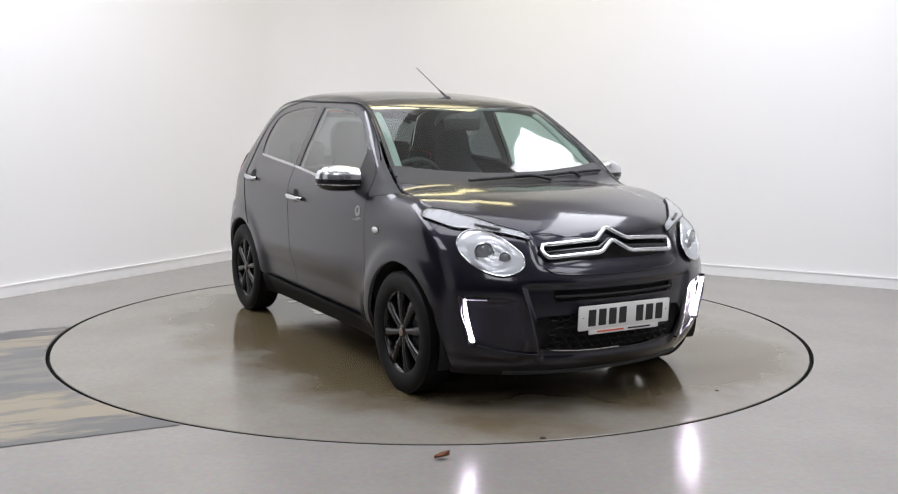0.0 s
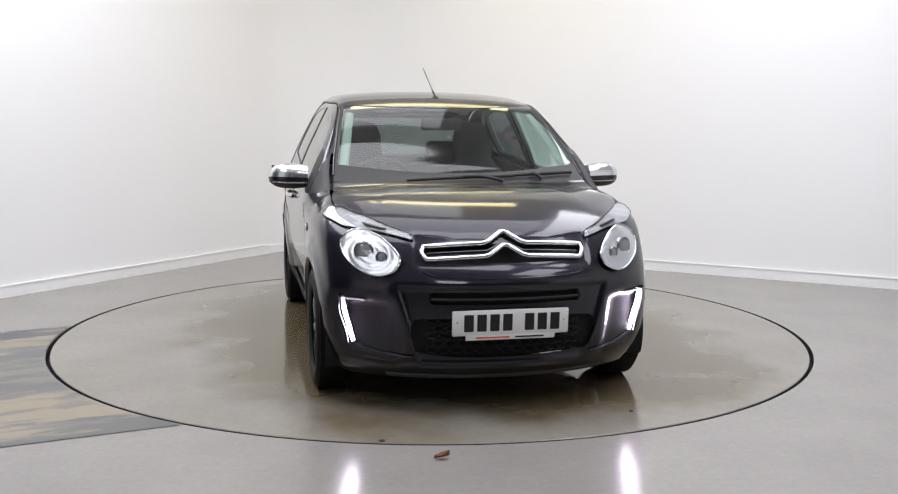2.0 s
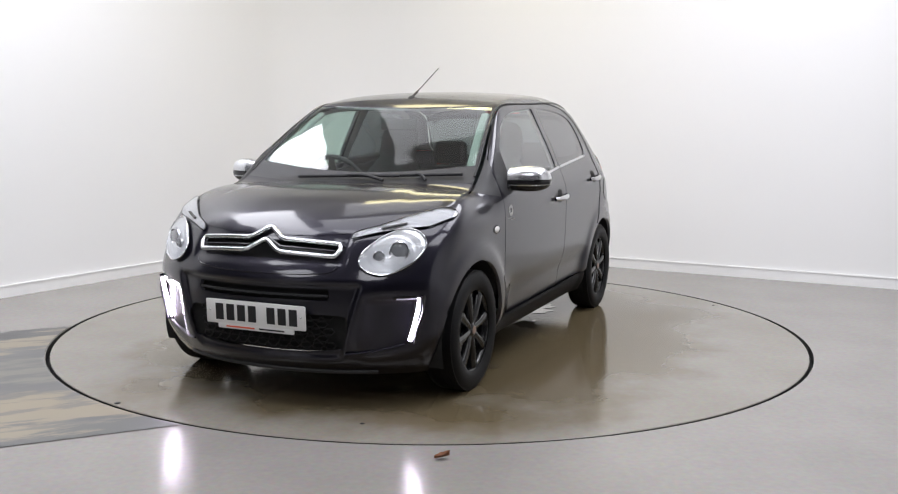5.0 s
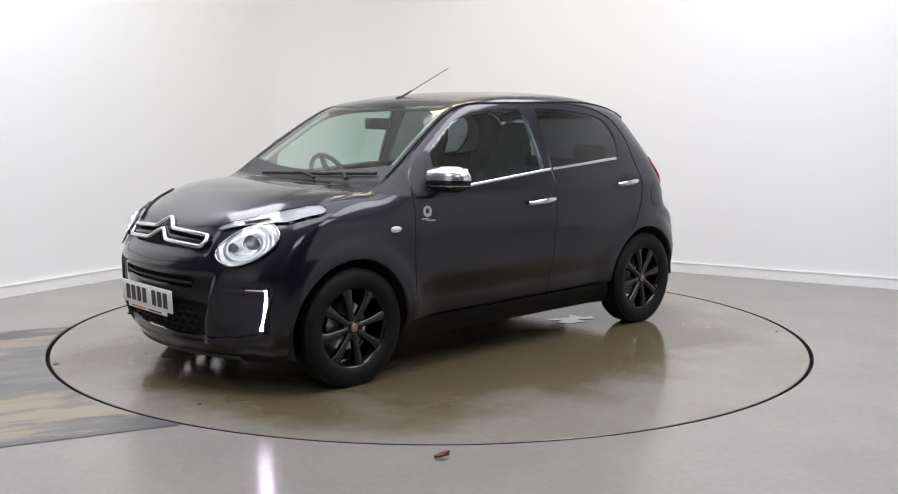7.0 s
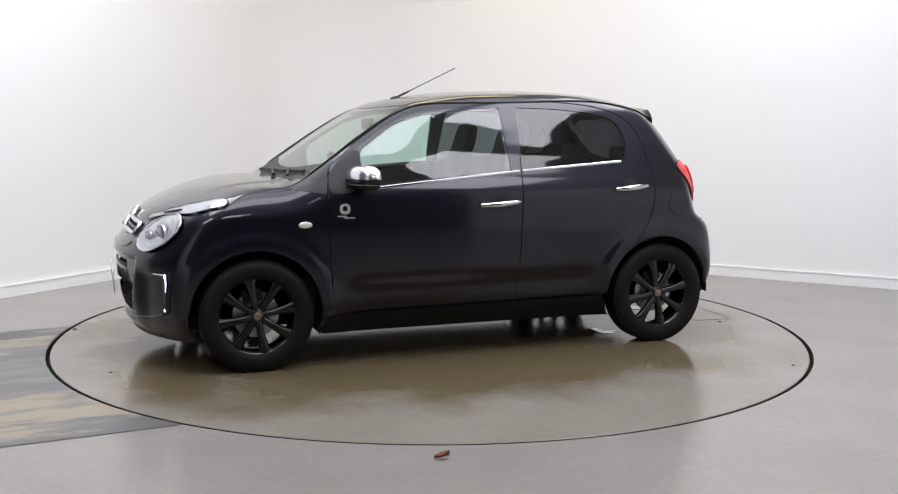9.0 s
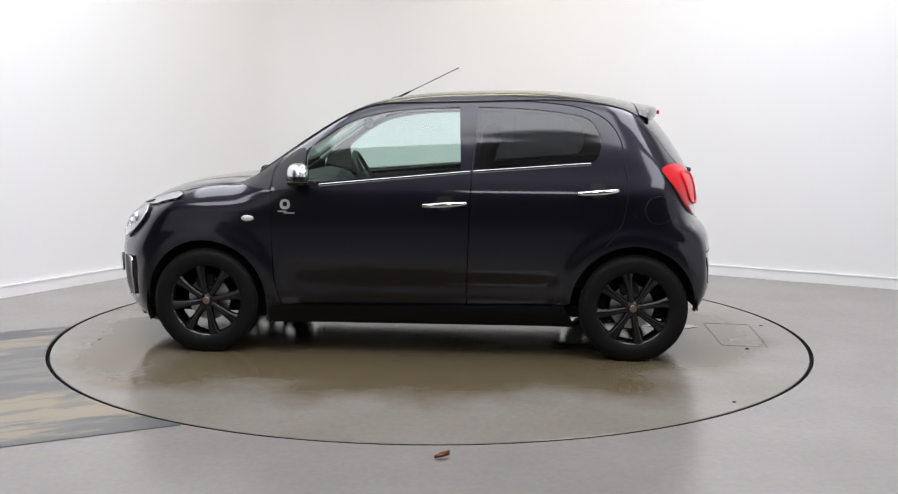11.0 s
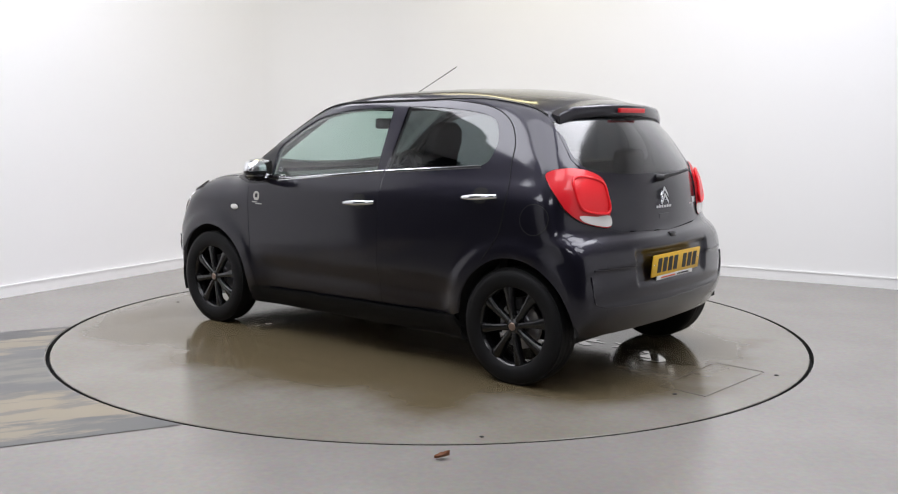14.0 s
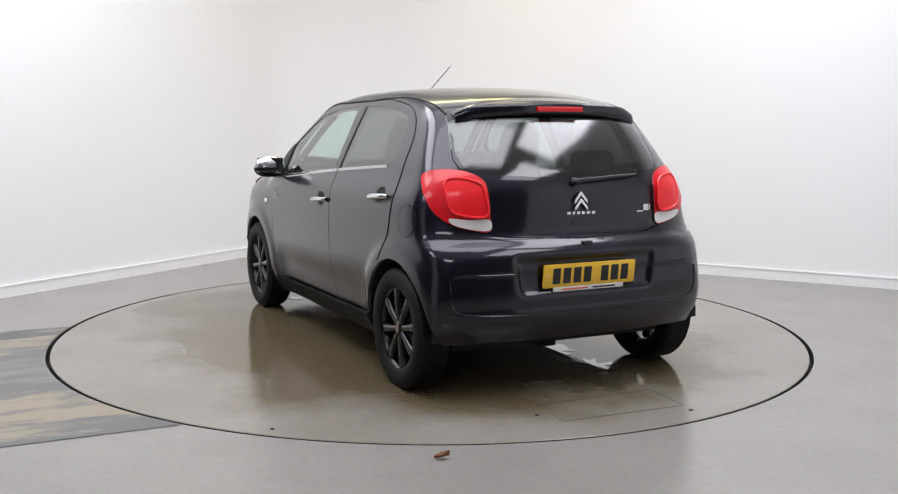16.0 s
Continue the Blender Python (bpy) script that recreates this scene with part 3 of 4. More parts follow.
def fit_nose(car, bumper):
    # two chrome bars that rise to chevrons in the middle, joined at their ends
    def bar(z0, rise):
        y = np.concatenate([np.linspace(-.335, -.075, 12), np.linspace(-.06, -.012, 5), [0], np.linspace(.012, .06, 5), np.linspace(.075, .335, 12)])
        peak = np.clip(1 - np.abs(y) / .085, 0, 1)
        return [(a, z0 + rise * min(b * 1.15, 1) - .012 * (a / .33) ** 2) for a, b in zip(y, peak)]
    upper, lower = bar(.742, .043), bar(.690, .043)
    loop = upper + [(.352, .728), (.364, .708), (.352, .686), (.343, .678)] + lower[::-1] + [(-.343, .678), (-.352, .686), (-.364, .708), (-.352, .728)]
    bm = bmesh.new()
    sweep(bm, laid("front", loop, .014), .009, 10, closed=True, squash=lambda i: (.012, .0112))
    part("chrome_bar", bm, SATIN, car, "chrome double chevron bar across the nose", smooth=True, sharp=80)
    for z in (.711,):
        bm = bmesh.new()
        sweep(bm, laid("front", [(y, z - .012 * (y / .33) ** 2 + .035 * max(0, 1 - abs(y) / .08)) for y in np.linspace(-.34, .34, 40)], .002), .008, 8, squash=lambda i: (.006, .012))
        part("grille_slat", bm, GLOSS_BLACK, car, smooth=True)
    for z in (.515,):
        bm = bmesh.new()
        sweep(bm, laid("front", [(y, z) for y in np.linspace(-.335, .335, 30)], -.006), .006, 8)
        part("grille_slat", bm, PLASTIC, car, smooth=True)
    bm = bmesh.new()
    sweep(bm, laid("front", smooth_loop([(-.37, .640), (-.33, .618), (-.2, .610), (0, .607), (.2, .610), (.33, .618), (.37, .640)], 6, False), .001), .004, 6)
    part("nose_crease", bm, PAINT, car, smooth=True)
    # honeycomb of the lower grille: rows of small hexagonal rims
    for row in range(5):
        for col in range(-7, 8):
            y, z = col * .055 + (.0275 if row % 2 else 0), .283 + row * .034
            if abs(y) > .345 + .1 * (z - .28) or (abs(y) < .24 and z > .36):
                continue
            bm = bmesh.new()
            ring = [(y + .026 * math.cos(a), z + .0165 * math.sin(a)) for a in np.linspace(0, 2 * math.pi, 7)[:-1]]
            sweep(bm, laid("front", ring, -.012), .004, 5, closed=True)
            part("grille_mesh", bm, GRILLE, bumper, smooth=True)
    loop = [(.688, .722), (.668, .766), (.61, .792), (.53, .766), (.47, .712), (.453, .672), (.475, .632), (.54, .608), (.60, .62), (.66, .662)]
    high = [(1.288, .735), (1.32, .678), (1.40, .624), (1.46, .577), (1.56, .492), (1.632, .402), (1.652, .410), (1.572, .53), (1.493, .635), (1.44, .69), (1.33, .748)]
    for s in (1, -1):
        fit_head_lamp(car, s, smooth_loop(loop, 5), smooth_loop(high, 3))
        # running light: a short bar across and a long one down the corner
        pocket = [(.60 * s, .512), (.645 * s, .517), (.705 * s, .517), (.70 * s, .45), (.675 * s, .37), (.655 * s, .297), (.635 * s, .30), (.65 * s, .38), (.672 * s, .45), (.672 * s, .497), (.60 * s, .500)]
        holder = panel("running_light", [skin(pocket, "front", lift=.003, step=.012)], GLOSS_BLACK, car, "lit white LED running light", .01)
        bm = bmesh.new()
        down = smooth_loop([(.692 * s, .507), (.686 * s, .45), (.668 * s, .38), (.648 * s, .312)], 8, False)
        sweep(bm, laid("front", down, .006), .009, 8, squash=lambda i: (.004, .009))
        part("led_bar", bm, LED, holder, "glowing white LED bar", smooth=True)
        bm = bmesh.new()
        sweep(bm, laid("front", [(y * s, .507) for y in np.linspace(.61, .688, 8)], .005), .003, 6)
        part("led_strip", bm, LED_DIM, holder, "glowing white LED strip", smooth=True)
        # added fin screens the LED bar from the side, in place of a recess
        bm = bmesh.new()
        fin = smooth_loop([(.710 * s, .520), (.705 * s, .45), (.688 * s, .38), (.668 * s, .300)], 8, False)
        sweep(bm, laid("front", fin, .004), .009, 8, squash=lambda i: (.017, .005))
        part("light_fin", bm, PAINT, holder, "added fin hiding the light from the side", smooth=True)
        # lower corner blade
        bm = bmesh.new()
        sweep(bm, laid("front", smooth_loop([(.40 * s, .258), (.46 * s, .262), (.55 * s, .275), (.63 * s, .297)], 6, False), .002), .006, 8, squash=lambda i: (.011, .005))
        part("corner_blade", bm, PAINT, car, smooth=True)
    # lip under the bumper
    bm = bmesh.new()
    sweep(bm, [v + Vector((-.008, 0, 0)) for v in laid("front", [(y, .162 - .0 * y) for y in np.linspace(-.50, .50, 40)], 0)], .02, 8, squash=lambda i: (.018, .014))
    part("front_lip", bm, PLASTIC, car, "matt black lip", smooth=True)


def number_plate(car, name, m, mat, label):
    """A plate in its local xz plane, facing -y, with plain bars for its writing."""
    bm = bmesh.new()
    box(bm, (-.26, -.004, -.0555), (.26, .004, .0555), bevel=.006)
    plate = part(name, bm, mat, car, label, smooth=True)
    plate.matrix_local = m
    x = -.212
    for i, wide in enumerate((.05, .05, .05, .05, 0, .05, .05, .05)):
        if not wide:
            x += .040
            continue
        bm = bmesh.new()
        box(bm, (x + .004, -.0056, -.0375), (x + .046, -.0035, .0375), bevel=.0012, segments=1)
        part("plate_bar", bm, INK, plate, "plain dark bar")
        x += .0575
    bm = bmesh.new()
    box(bm, (-.20, -.0035, -.077), (.20, .003, -.053), bevel=.004)
    strip = part("dealer_strip", bm, WHITE_PLATE, plate, "white strip with small bars")
    for a, b, ink in ((-.155, -.005, ORANGE_INK), (.02, .15, INK)):
        bm = bmesh.new()
        box(bm, (a, -.0046, -.069), (b, -.003, -.062))
        part("strip_bar", bm, ink, plate, "plain printed bar")
    for sx in (-1, 1):
        bm = bmesh.new()
        lathe(bm, [(.0006, -.0052), (.004, -.0048), (.005, -.003)], 10, Matrix.Translation((sx * .238, 0, .005)))
        part("plate_screw", bm, SATIN, plate)


def chevrons(parent, m, size, mat, label):
    bm = bmesh.new()
    for dz in (0, -.46):
        pts = [(-.52, -.10 + dz), (-.52, -.33 + dz), (0, .22 + dz), (.52, -.33 + dz), (.52, -.10 + dz), (.05, .46 + dz), (-.05, .46 + dz)]
        lo = [bm.verts.new(m @ Vector((a * size, 0, b * size))) for a, b in pts]
        hi = [bm.verts.new(m @ Vector((a * size * .96, -.006, b * size))) for a, b in pts]
        k = len(pts)
        for i in range(k):
            bm.faces.new((lo[i], lo[(i + 1) % k], hi[(i + 1) % k], hi[i]))
        bm.faces.new(hi)
    return part("emblem", bm, mat, parent, label)


def fit_tail(car, tailgate):
    # spoiler over the rear window
    bm = bmesh.new()
    rows = []
    for s in np.linspace(-1, 1, 25):
        y = .522 * s
        a = s * s
        drop = .028 * a + .03 * max(0, abs(s) - .85) / .15
        xf = -1.2
        zf = top_z(xf, y * .97)[0] + .001
        rows.append([bm.verts.new(q) for q in ((xf, y, zf), (-1.265 + .02 * a, y, zf - .010 - .006 * a), (-1.335 + .09 * a, y, 1.372 - drop), (-1.352 + .105 * a, y, 1.364 - drop),
                                               (-1.356 + .105 * a, y, 1.354 - drop), (-1.352 + .10 * a, y * .99, 1.322 - drop), (-1.34 + .09 * a, y * .985, 1.312 - drop), (-1.25, y * .95, 1.31 - drop))])
    for p, q in zip(rows, rows[1:]):
        for i in range(7):
            bm.faces.new((p[i], p[i + 1], q[i + 1], q[i]))
    bm.faces.new(rows[0])
    bm.faces.new(rows[-1][::-1])
    spoiler = part("spoiler", bm, PAINT, car, smooth=True, sharp=40)
    bm = bmesh.new()
    box(bm, (-1.364, -.13, 1.326), (-1.335, .13, 1.35), bevel=.004)
    part("brake_light", bm, RED, spoiler, "red high brake light")
    loop = smooth_loop([(-.418, 1.03), (-.475, 1.052), (-.556, 1.053), (-.64, 1.035), (-.70, .998), (-.724, .93), (-.735, .84), (-.738, .776), (-.66, .783), (-.575, .808), (-.50, .86), (-.452, .93), (-.425, .985)], 4)
    inner = smooth_loop([(-.535, 1.00), (-.60, 1.01), (-.685, .985), (-.708, .93), (-.722, .865), (-.70, .84), (-.62, .848), (-.57, .87), (-.545, .93)], 4)
    clear = smooth_loop([(-.565, .835), (-.65, .828), (-.732, .830), (-.737, .780), (-.66, .786), (-.585, .806)], 3)
    for way in ("rear_left", "rear_right"):
        c = np.array([-.60, .92])
        puff = lambda q: .016 * np.clip(1 - (np.linalg.norm((q - c) / np.array([.18, .16]), axis=1)) ** 2, 0, 1)
        lamp = panel("tail_lamp", [skin(loop, way, lift=.006, step=.014, bulge=puff)], RED, car, "red tail lamp with clear lower band", .014)
        panel("inner_lens", [skin(inner, way, lift=.012, step=.014, bulge=puff)], RED_IN, lamp, "lighter red inner lens", .006)
        bm = bmesh.new()
        sweep(bm, [v + Vector((-.006, 0, 0)) for v in laid(way, [tuple(q) for q in inner], .018)], .007, 8, closed=True)
        part("light_guide", bm, RED_IN, lamp, "bright red frame of the inner lens", smooth=True)
        panel("reverse_lens", [skin(clear, way, lift=.010, step=.012, bulge=puff)], REVERSE, lamp, "clear reversing lens", .004)
        bm = bmesh.new()
        sweep(bm, laid(way, [tuple(q) for q in loop], .002), .004, 6, closed=True)
        part("lamp_seal", bm, GLOSS_BLACK, lamp, smooth=True)
    chevrons(tailgate, Matrix.Translation((-1.561, .008, .918)) @ Matrix.Rotation(radians(-90), 4, "Z") @ Matrix.Rotation(radians(-7), 4, "X"), .072, CHROME, "small chrome double chevron")
    for y0, y1, z0, z1 in ((.082, .06, .843, .858), (.052, .036, .843, .858), (.028, .008, .843, .858), (0, -.02, .843, .858), (-.028, -.05, .843, .858), (-.058, -.08, .843, .858),
                           (-.345, -.385, .840, .848), (-.392, -.425, .845, .877), (-.432, -.44, .845, .877)):
        bm = bmesh.new()
        x = laid("rear", [((y0 + y1) / 2, (z0 + z1) / 2)])[0].x
        box(bm, (x - .004, min(y0, y1), z0), (x + .006, max(y0, y1), z1), bevel=.0015)
        part("badge_bar", bm, CHROME, tailgate, "plain chrome badge bar")
    # wiper
    piv = laid("rear", [(.03, .992)], .02)[0]
    bm = bmesh.new()
    lathe(bm, [(.001, -.022), (.012, -.02), (.017, 0), (.02, .02)], 16, Matrix.Translation(piv) @ Matrix.Rotation(radians(-90), 4, "Z"))
    wiper = part("rear_wiper", bm, PLASTIC, car, "black rear wiper", smooth=True)
    bm = bmesh.new()
    sweep(bm, laid("rear", [(y, .994 + .02 * max(0, .03 - y) / .3 - .03 * max(0, -.22 - y)) for y in np.linspace(.03, -.34, 10)], .022), .008, 8, squash=lambda i: (.007, .012 - .0006 * i))
    part("wiper_arm", bm, PLASTIC, wiper, smooth=True)
    for s in (1, -1):
        for line in ([(.385 * s, .589), (.50 * s, .589), (.60 * s, .589), (.68 * s, .588)], [(.70 * s, .56), (.69 * s, .46), (.64 * s, .415), (.40 * s, .398), (0, .392)]):
            bm = bmesh.new()
            sweep(bm, laid("rear", smooth_loop(line, 6, False), .001), .003, 6, squash=lambda j: (.0035, .0035))
            part("bumper_crease", bm, PAINT, car, smooth=True)
    # catch under the tailgate, with a small dark button
    bm = bmesh.new()
    p = laid("rear", [(0, .708)])[0]
    box(bm, (p.x - .006, -.03, .693), (p.x + .03, .03, .722), bevel=.006)
    part("tailgate_catch", bm, GLOSS_BLACK, car, "small black tailgate catch", smooth=True)
    bm = bmesh.new()
    p = laid("rear", [(0, .80)])[0]
    box(bm, (p.x - .0015, -.055, .782), (p.x + .02, .055, .815), bevel=.004)
    part("lock_cover", bm, PAINT, tailgate)


def fit_sides(car, fd, rd):
    for i, (side, s) in enumerate((("left", 1), ("right", -1))):
        # bright strip under the windows
        for x0, x1, door in ((.525, -.288, fd[i]), (-.304, -.93, rd[i])):
            bm = bmesh.new()
            sweep(bm, laid(side, [(x, belt(x) + .001) for x in np.linspace(x0, x1, 16)], .002), .006, 8, squash=lambda j: (.004, .0085))
            part("belt_strip", bm, CHROME, door, "bright chrome strip", smooth=True)
        # drip rail along the roof and down the screen pillar
        bm = bmesh.new()
        xs = np.linspace(-1.19, .86, 60)
        sweep(bm, laid("top", [(x, s * edge_y(x)) for x in xs], .001), .006, 8, squash=lambda j: (.006, .005))
        part("drip_rail", bm, GLOSS_BLACK, car, "thin black drip rail", smooth=True)
        # dark seam over the doors and down behind the rear one
        bm = bmesh.new()
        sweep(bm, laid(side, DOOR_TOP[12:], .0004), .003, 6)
        part("door_seam", bm, SHADED_BLACK, car, "dark door seam", smooth=True)
        # handles
        for x0, z0, x1, z1, door in ((-.042, .828, -.267, .842, fd[i]), (-.866, .901, -1.070, .917, rd[i])):
            xm, zm = (x0 + x1) / 2, (z0 + z1) / 2
            cup = smooth_loop([(xm + .045, zm + .01), (xm + .03, zm + .042), (xm - .03, zm + .042), (xm - .045, zm + .01), (xm - .03, zm - .028), (xm + .03, zm - .028)], 4)
            h = panel("door_handle", [skin(cup, side, lift=.0015, step=.015)], DARK, door, "chrome handle over a dark cup", 0)
            bm = bmesh.new()
            ease = np.linspace(0, 1, 14)
            pts = laid(side, [(x0 + (x1 - x0) * e, z0 + (z1 - z0) * e) for e in ease], 0)
            pts = [q + Vector((0, s * (.008 + .03 * math.sin(math.pi * e) ** .6), 0)) for q, e in zip(pts, ease)]
            sweep(bm, pts, .014, 12, squash=lambda j: (.011, .0155 - .004 * abs(j - 6.5) / 6.5))
            part("grip", bm, CHROME, h, "polished chrome grip", smooth=True)
        # repeater, and the small emblem on the door
        bm = bmesh.new()
        c = laid(side, [(.915, .748)], .002)[0]
        bmesh.ops.create_uvsphere(bm, u_segments=20, v_segments=10, radius=1)
        bmesh.ops.transform(bm, matrix=Matrix.Translation(c) @ Matrix.Diagonal((.036, .008, .017, 1)), verts=bm.verts)
        rep = part("side_repeater", bm, REVERSE, car, "clear oval side repeater", smooth=True)
        bm = bmesh.new()
        sweep(bm, laid(side, [(.915 + .037 * math.cos(a), .748 + .018 * math.sin(a)) for a in np.linspace(0, 2 * math.pi, 25)[:-1]], .001), .003, 6, closed=True)
        part("repeater_rim", bm, GLOSS_BLACK, rep, smooth=True)
        deco = panel("door_emblem", [skin(smooth_loop([(.708, .853), (.686, .845), (.680, .82), (.69, .802), (.708, .798), (.726, .802), (.736, .82), (.730, .845)], 3), side, lift=.0012,
                     holes=[[(.72, .815), (.696, .815), (.696, .836), (.708, .842), (.72, .836)]], step=.008)], DECAL, fd[i], "small pale printed emblem", 0)
        for a, b, z in ((.748, .70, .785), (.715, .655, .776)):
            panel("emblem_bar", [skin([(a, z), (b, z), (b, z + .006), (a, z + .006)], side, lift=.0012, step=.01)], DECAL, deco, "plain pale bar", 0)
        # mirror
        arm = bmesh.new()
        box(arm, (.53, s * .74 - .05, .925), (.70, s * .74 + .05, .955), bevel=.012)
        sail = smooth_loop([(.765, .905), (.772, 1.0), (.70, 1.085), (.615, 1.125), (.612, 1.03), (.612, .93)], 3)
        mirror = new("door_mirror")
        mirror.parent = fd[i]
        tagged(mirror, "door mirror with a chrome cap and black foot")
        part("mirror_foot", arm, GLOSS_BLACK, mirror, smooth=True)
        panel("mirror_sail", [skin(sail, side, lift=.003, step=.03)], PLASTIC, mirror, "matt black sail", .01)
        for nm, mat, zlo, zhi, lab in (("mirror_cap", SATIN, .006, 1, "bright silver upper cap"), ("mirror_base", GLOSS_BLACK, -1, .003, "black lower shell"), ("mirror_line", SATIN, -.027, -.020, "thin silver line")):
            bm = bmesh.new()
            rows = []
            us = np.linspace(0, 1, 17)
            for u in us:
                y = s * (.775 + .202 * u)
                f = (1 - max(0, (u - .45) / .55) ** 2.6) ** .5 * (.86 + .14 * min(1, u / .3))
                ring = []
                for a in np.linspace(0, 2 * math.pi, 33)[:-1]:
                    ca, sa = math.cos(a), math.sin(a)
                    dx = (.072 if ca > 0 else .045) * f * math.copysign(abs(ca) ** .75, ca)
                    dz = (.075 if sa > 0 else .058) * f * math.copysign(abs(sa) ** .75, sa)
                    if nm == "mirror_line":
                        dx, dz = dx * 1.01, min(max(dz, zlo), zhi)
                    else:
                        dz = min(max(dz, zlo), zhi)
                    ring.append(bm.verts.new((.635 + dx - .055 * u, y, .976 + dz + .002 * u)))
                rows.append(ring)
            for p, q in zip(rows, rows[1:]):
                for j in range(32):
                    bm.faces.new((p[j], p[(j + 1) % 32], q[(j + 1) % 32], q[j]))
            bm.faces.new(rows[0])
            bm.faces.new(rows[-1][::-1])
            bmesh.ops.remove_doubles(bm, verts=bm.verts, dist=.0004)
            part(nm, bm, mat, mirror, lab, smooth=True, sharp=40)
        bm = bmesh.new()
        box(bm, (.585, s * .79 if s > 0 else -.955, .94), (.588, .955 if s > 0 else -.79, 1.04), Matrix.Translation((-.01, 0, 0)), bevel=.0)
        part("mirror_glass", bm, MIRROR, mirror, "mirror glass")
    # fuel flap on the left flank
    flap = [( -1.289 + .073 * math.cos(a), .817 + .073 * math.sin(a)) for a in np.linspace(0, 2 * math.pi, 41)[:-1]]
    f = panel("fuel_flap", [skin(flap, "left", lift=.0025, step=.02)], PAINT, car, "round fuel flap", .004)
    bm = bmesh.new()
    sweep(bm, laid("left", flap, .0005), .0028, 6, closed=True)
    part("flap_gap", bm, DARK, f, smooth=True)
    # aerial
    bm = bmesh.new()
    base, tip = Vector((.215, 0, 1.405)), Vector((-.178, 0, 1.596))
    bmesh.ops.create_uvsphere(bm, u_segments=16, v_segments=10, radius=1)
    bmesh.ops.transform(bm, matrix=Matrix.Translation((.205, 0, 1.408)) @ Matrix.Rotation(radians(8), 4, "Y") @ Matrix.Diagonal((.032, .018, .014, 1)), verts=bm.verts)
    aerial = part("aerial", bm, PLASTIC, car, "thin black roof aerial", smooth=True)
    bm = bmesh.new()
    sweep(bm, [base.lerp(tip, e) for e in np.linspace(.02, 1, 12)], .004, 8, squash=lambda i: ((.0065, .0065) if i < 3 else (.0026, .0026)))
    part("aerial_rod", bm, PLASTIC, aerial, smooth=True)
    # windscreen wipers
    for y0, x0, y1, x1, piv in ((-.30, .962, .27, .915, .20), (.12, .928, .60, .868, .42)):
        ys = np.linspace(y0, y1, 18)
        bm = bmesh.new()
        sweep(bm, laid("top", [(x0 + (x1 - x0) * (y - y0) / (y1 - y0), y) for y in ys], .016), .008, 8, squash=lambda j: (.008, .009))
        w = part("wiper", bm, PLASTIC, car, "black windscreen wiper", smooth=True)
        bm = bmesh.new()
        m0, m1 = laid("top", [((x0 + x1) / 2 + .03, piv)], .010)[0], laid("top", [((x0 + x1) / 2 + .004, (y0 + y1) / 2)], .022)[0]
        sweep(bm, [m0.lerp(m1, e) + Vector((0, 0, .012 * math.sin(math.pi * e))) for e in np.linspace(0, 1, 8)], .009, 8)
        part("wiper_arm", bm, PLASTIC, w, smooth=True)


def seat(parent, x, y, w=.46, back=.56):
    s = new("seat")
    s.parent = parent
    s.matrix_local = Matrix.Translation((x, y, 0))
    bm = bmesh.new()
    box(bm, (-.22, -w / 2, .36), (.28, w / 2, .52), bevel=.05, segments=3)
    part("cushion", bm, SEAT, s, smooth=True)
    tilt = Matrix.Translation((-.20, 0, .50)) @ Matrix.Rotation(radians(-17), 4, "Y")
    bm = bmesh.new()
    rows = []
    for z, half, dep in ((-.02, w / 2, .075), (.15, w / 2 * 1.02, .085), (.33, w / 2 * 1.0, .075), (.47, w / 2 * .82, .06), (.56, w / 2 * .52, .052), (.60, .13, .05), (.62, .125, .045), (.70, .125, .05), (.77, .105, .042), (.80, .07, .02)):
        ring = []
        for a in np.linspace(0, 2 * math.pi, 21)[:-1]:
            ca, sa = math.cos(a), math.sin(a)
            ring.append(bm.verts.new(tilt @ Vector((dep * math.copysign(abs(ca) ** .6, ca), half * math.copysign(abs(sa) ** .6, sa), z))))
        rows.append(ring)
    for p, q in zip(rows, rows[1:]):
        for j in range(20):
            bm.faces.new((p[j], p[(j + 1) % 20], q[(j + 1) % 20], q[j]))
    bm.faces.new(rows[0])
    bm.faces.new(rows[-1])
    part("seat_back", bm, SEAT, s, "dark grey cloth seat back with headrest", smooth=True, sharp=60)


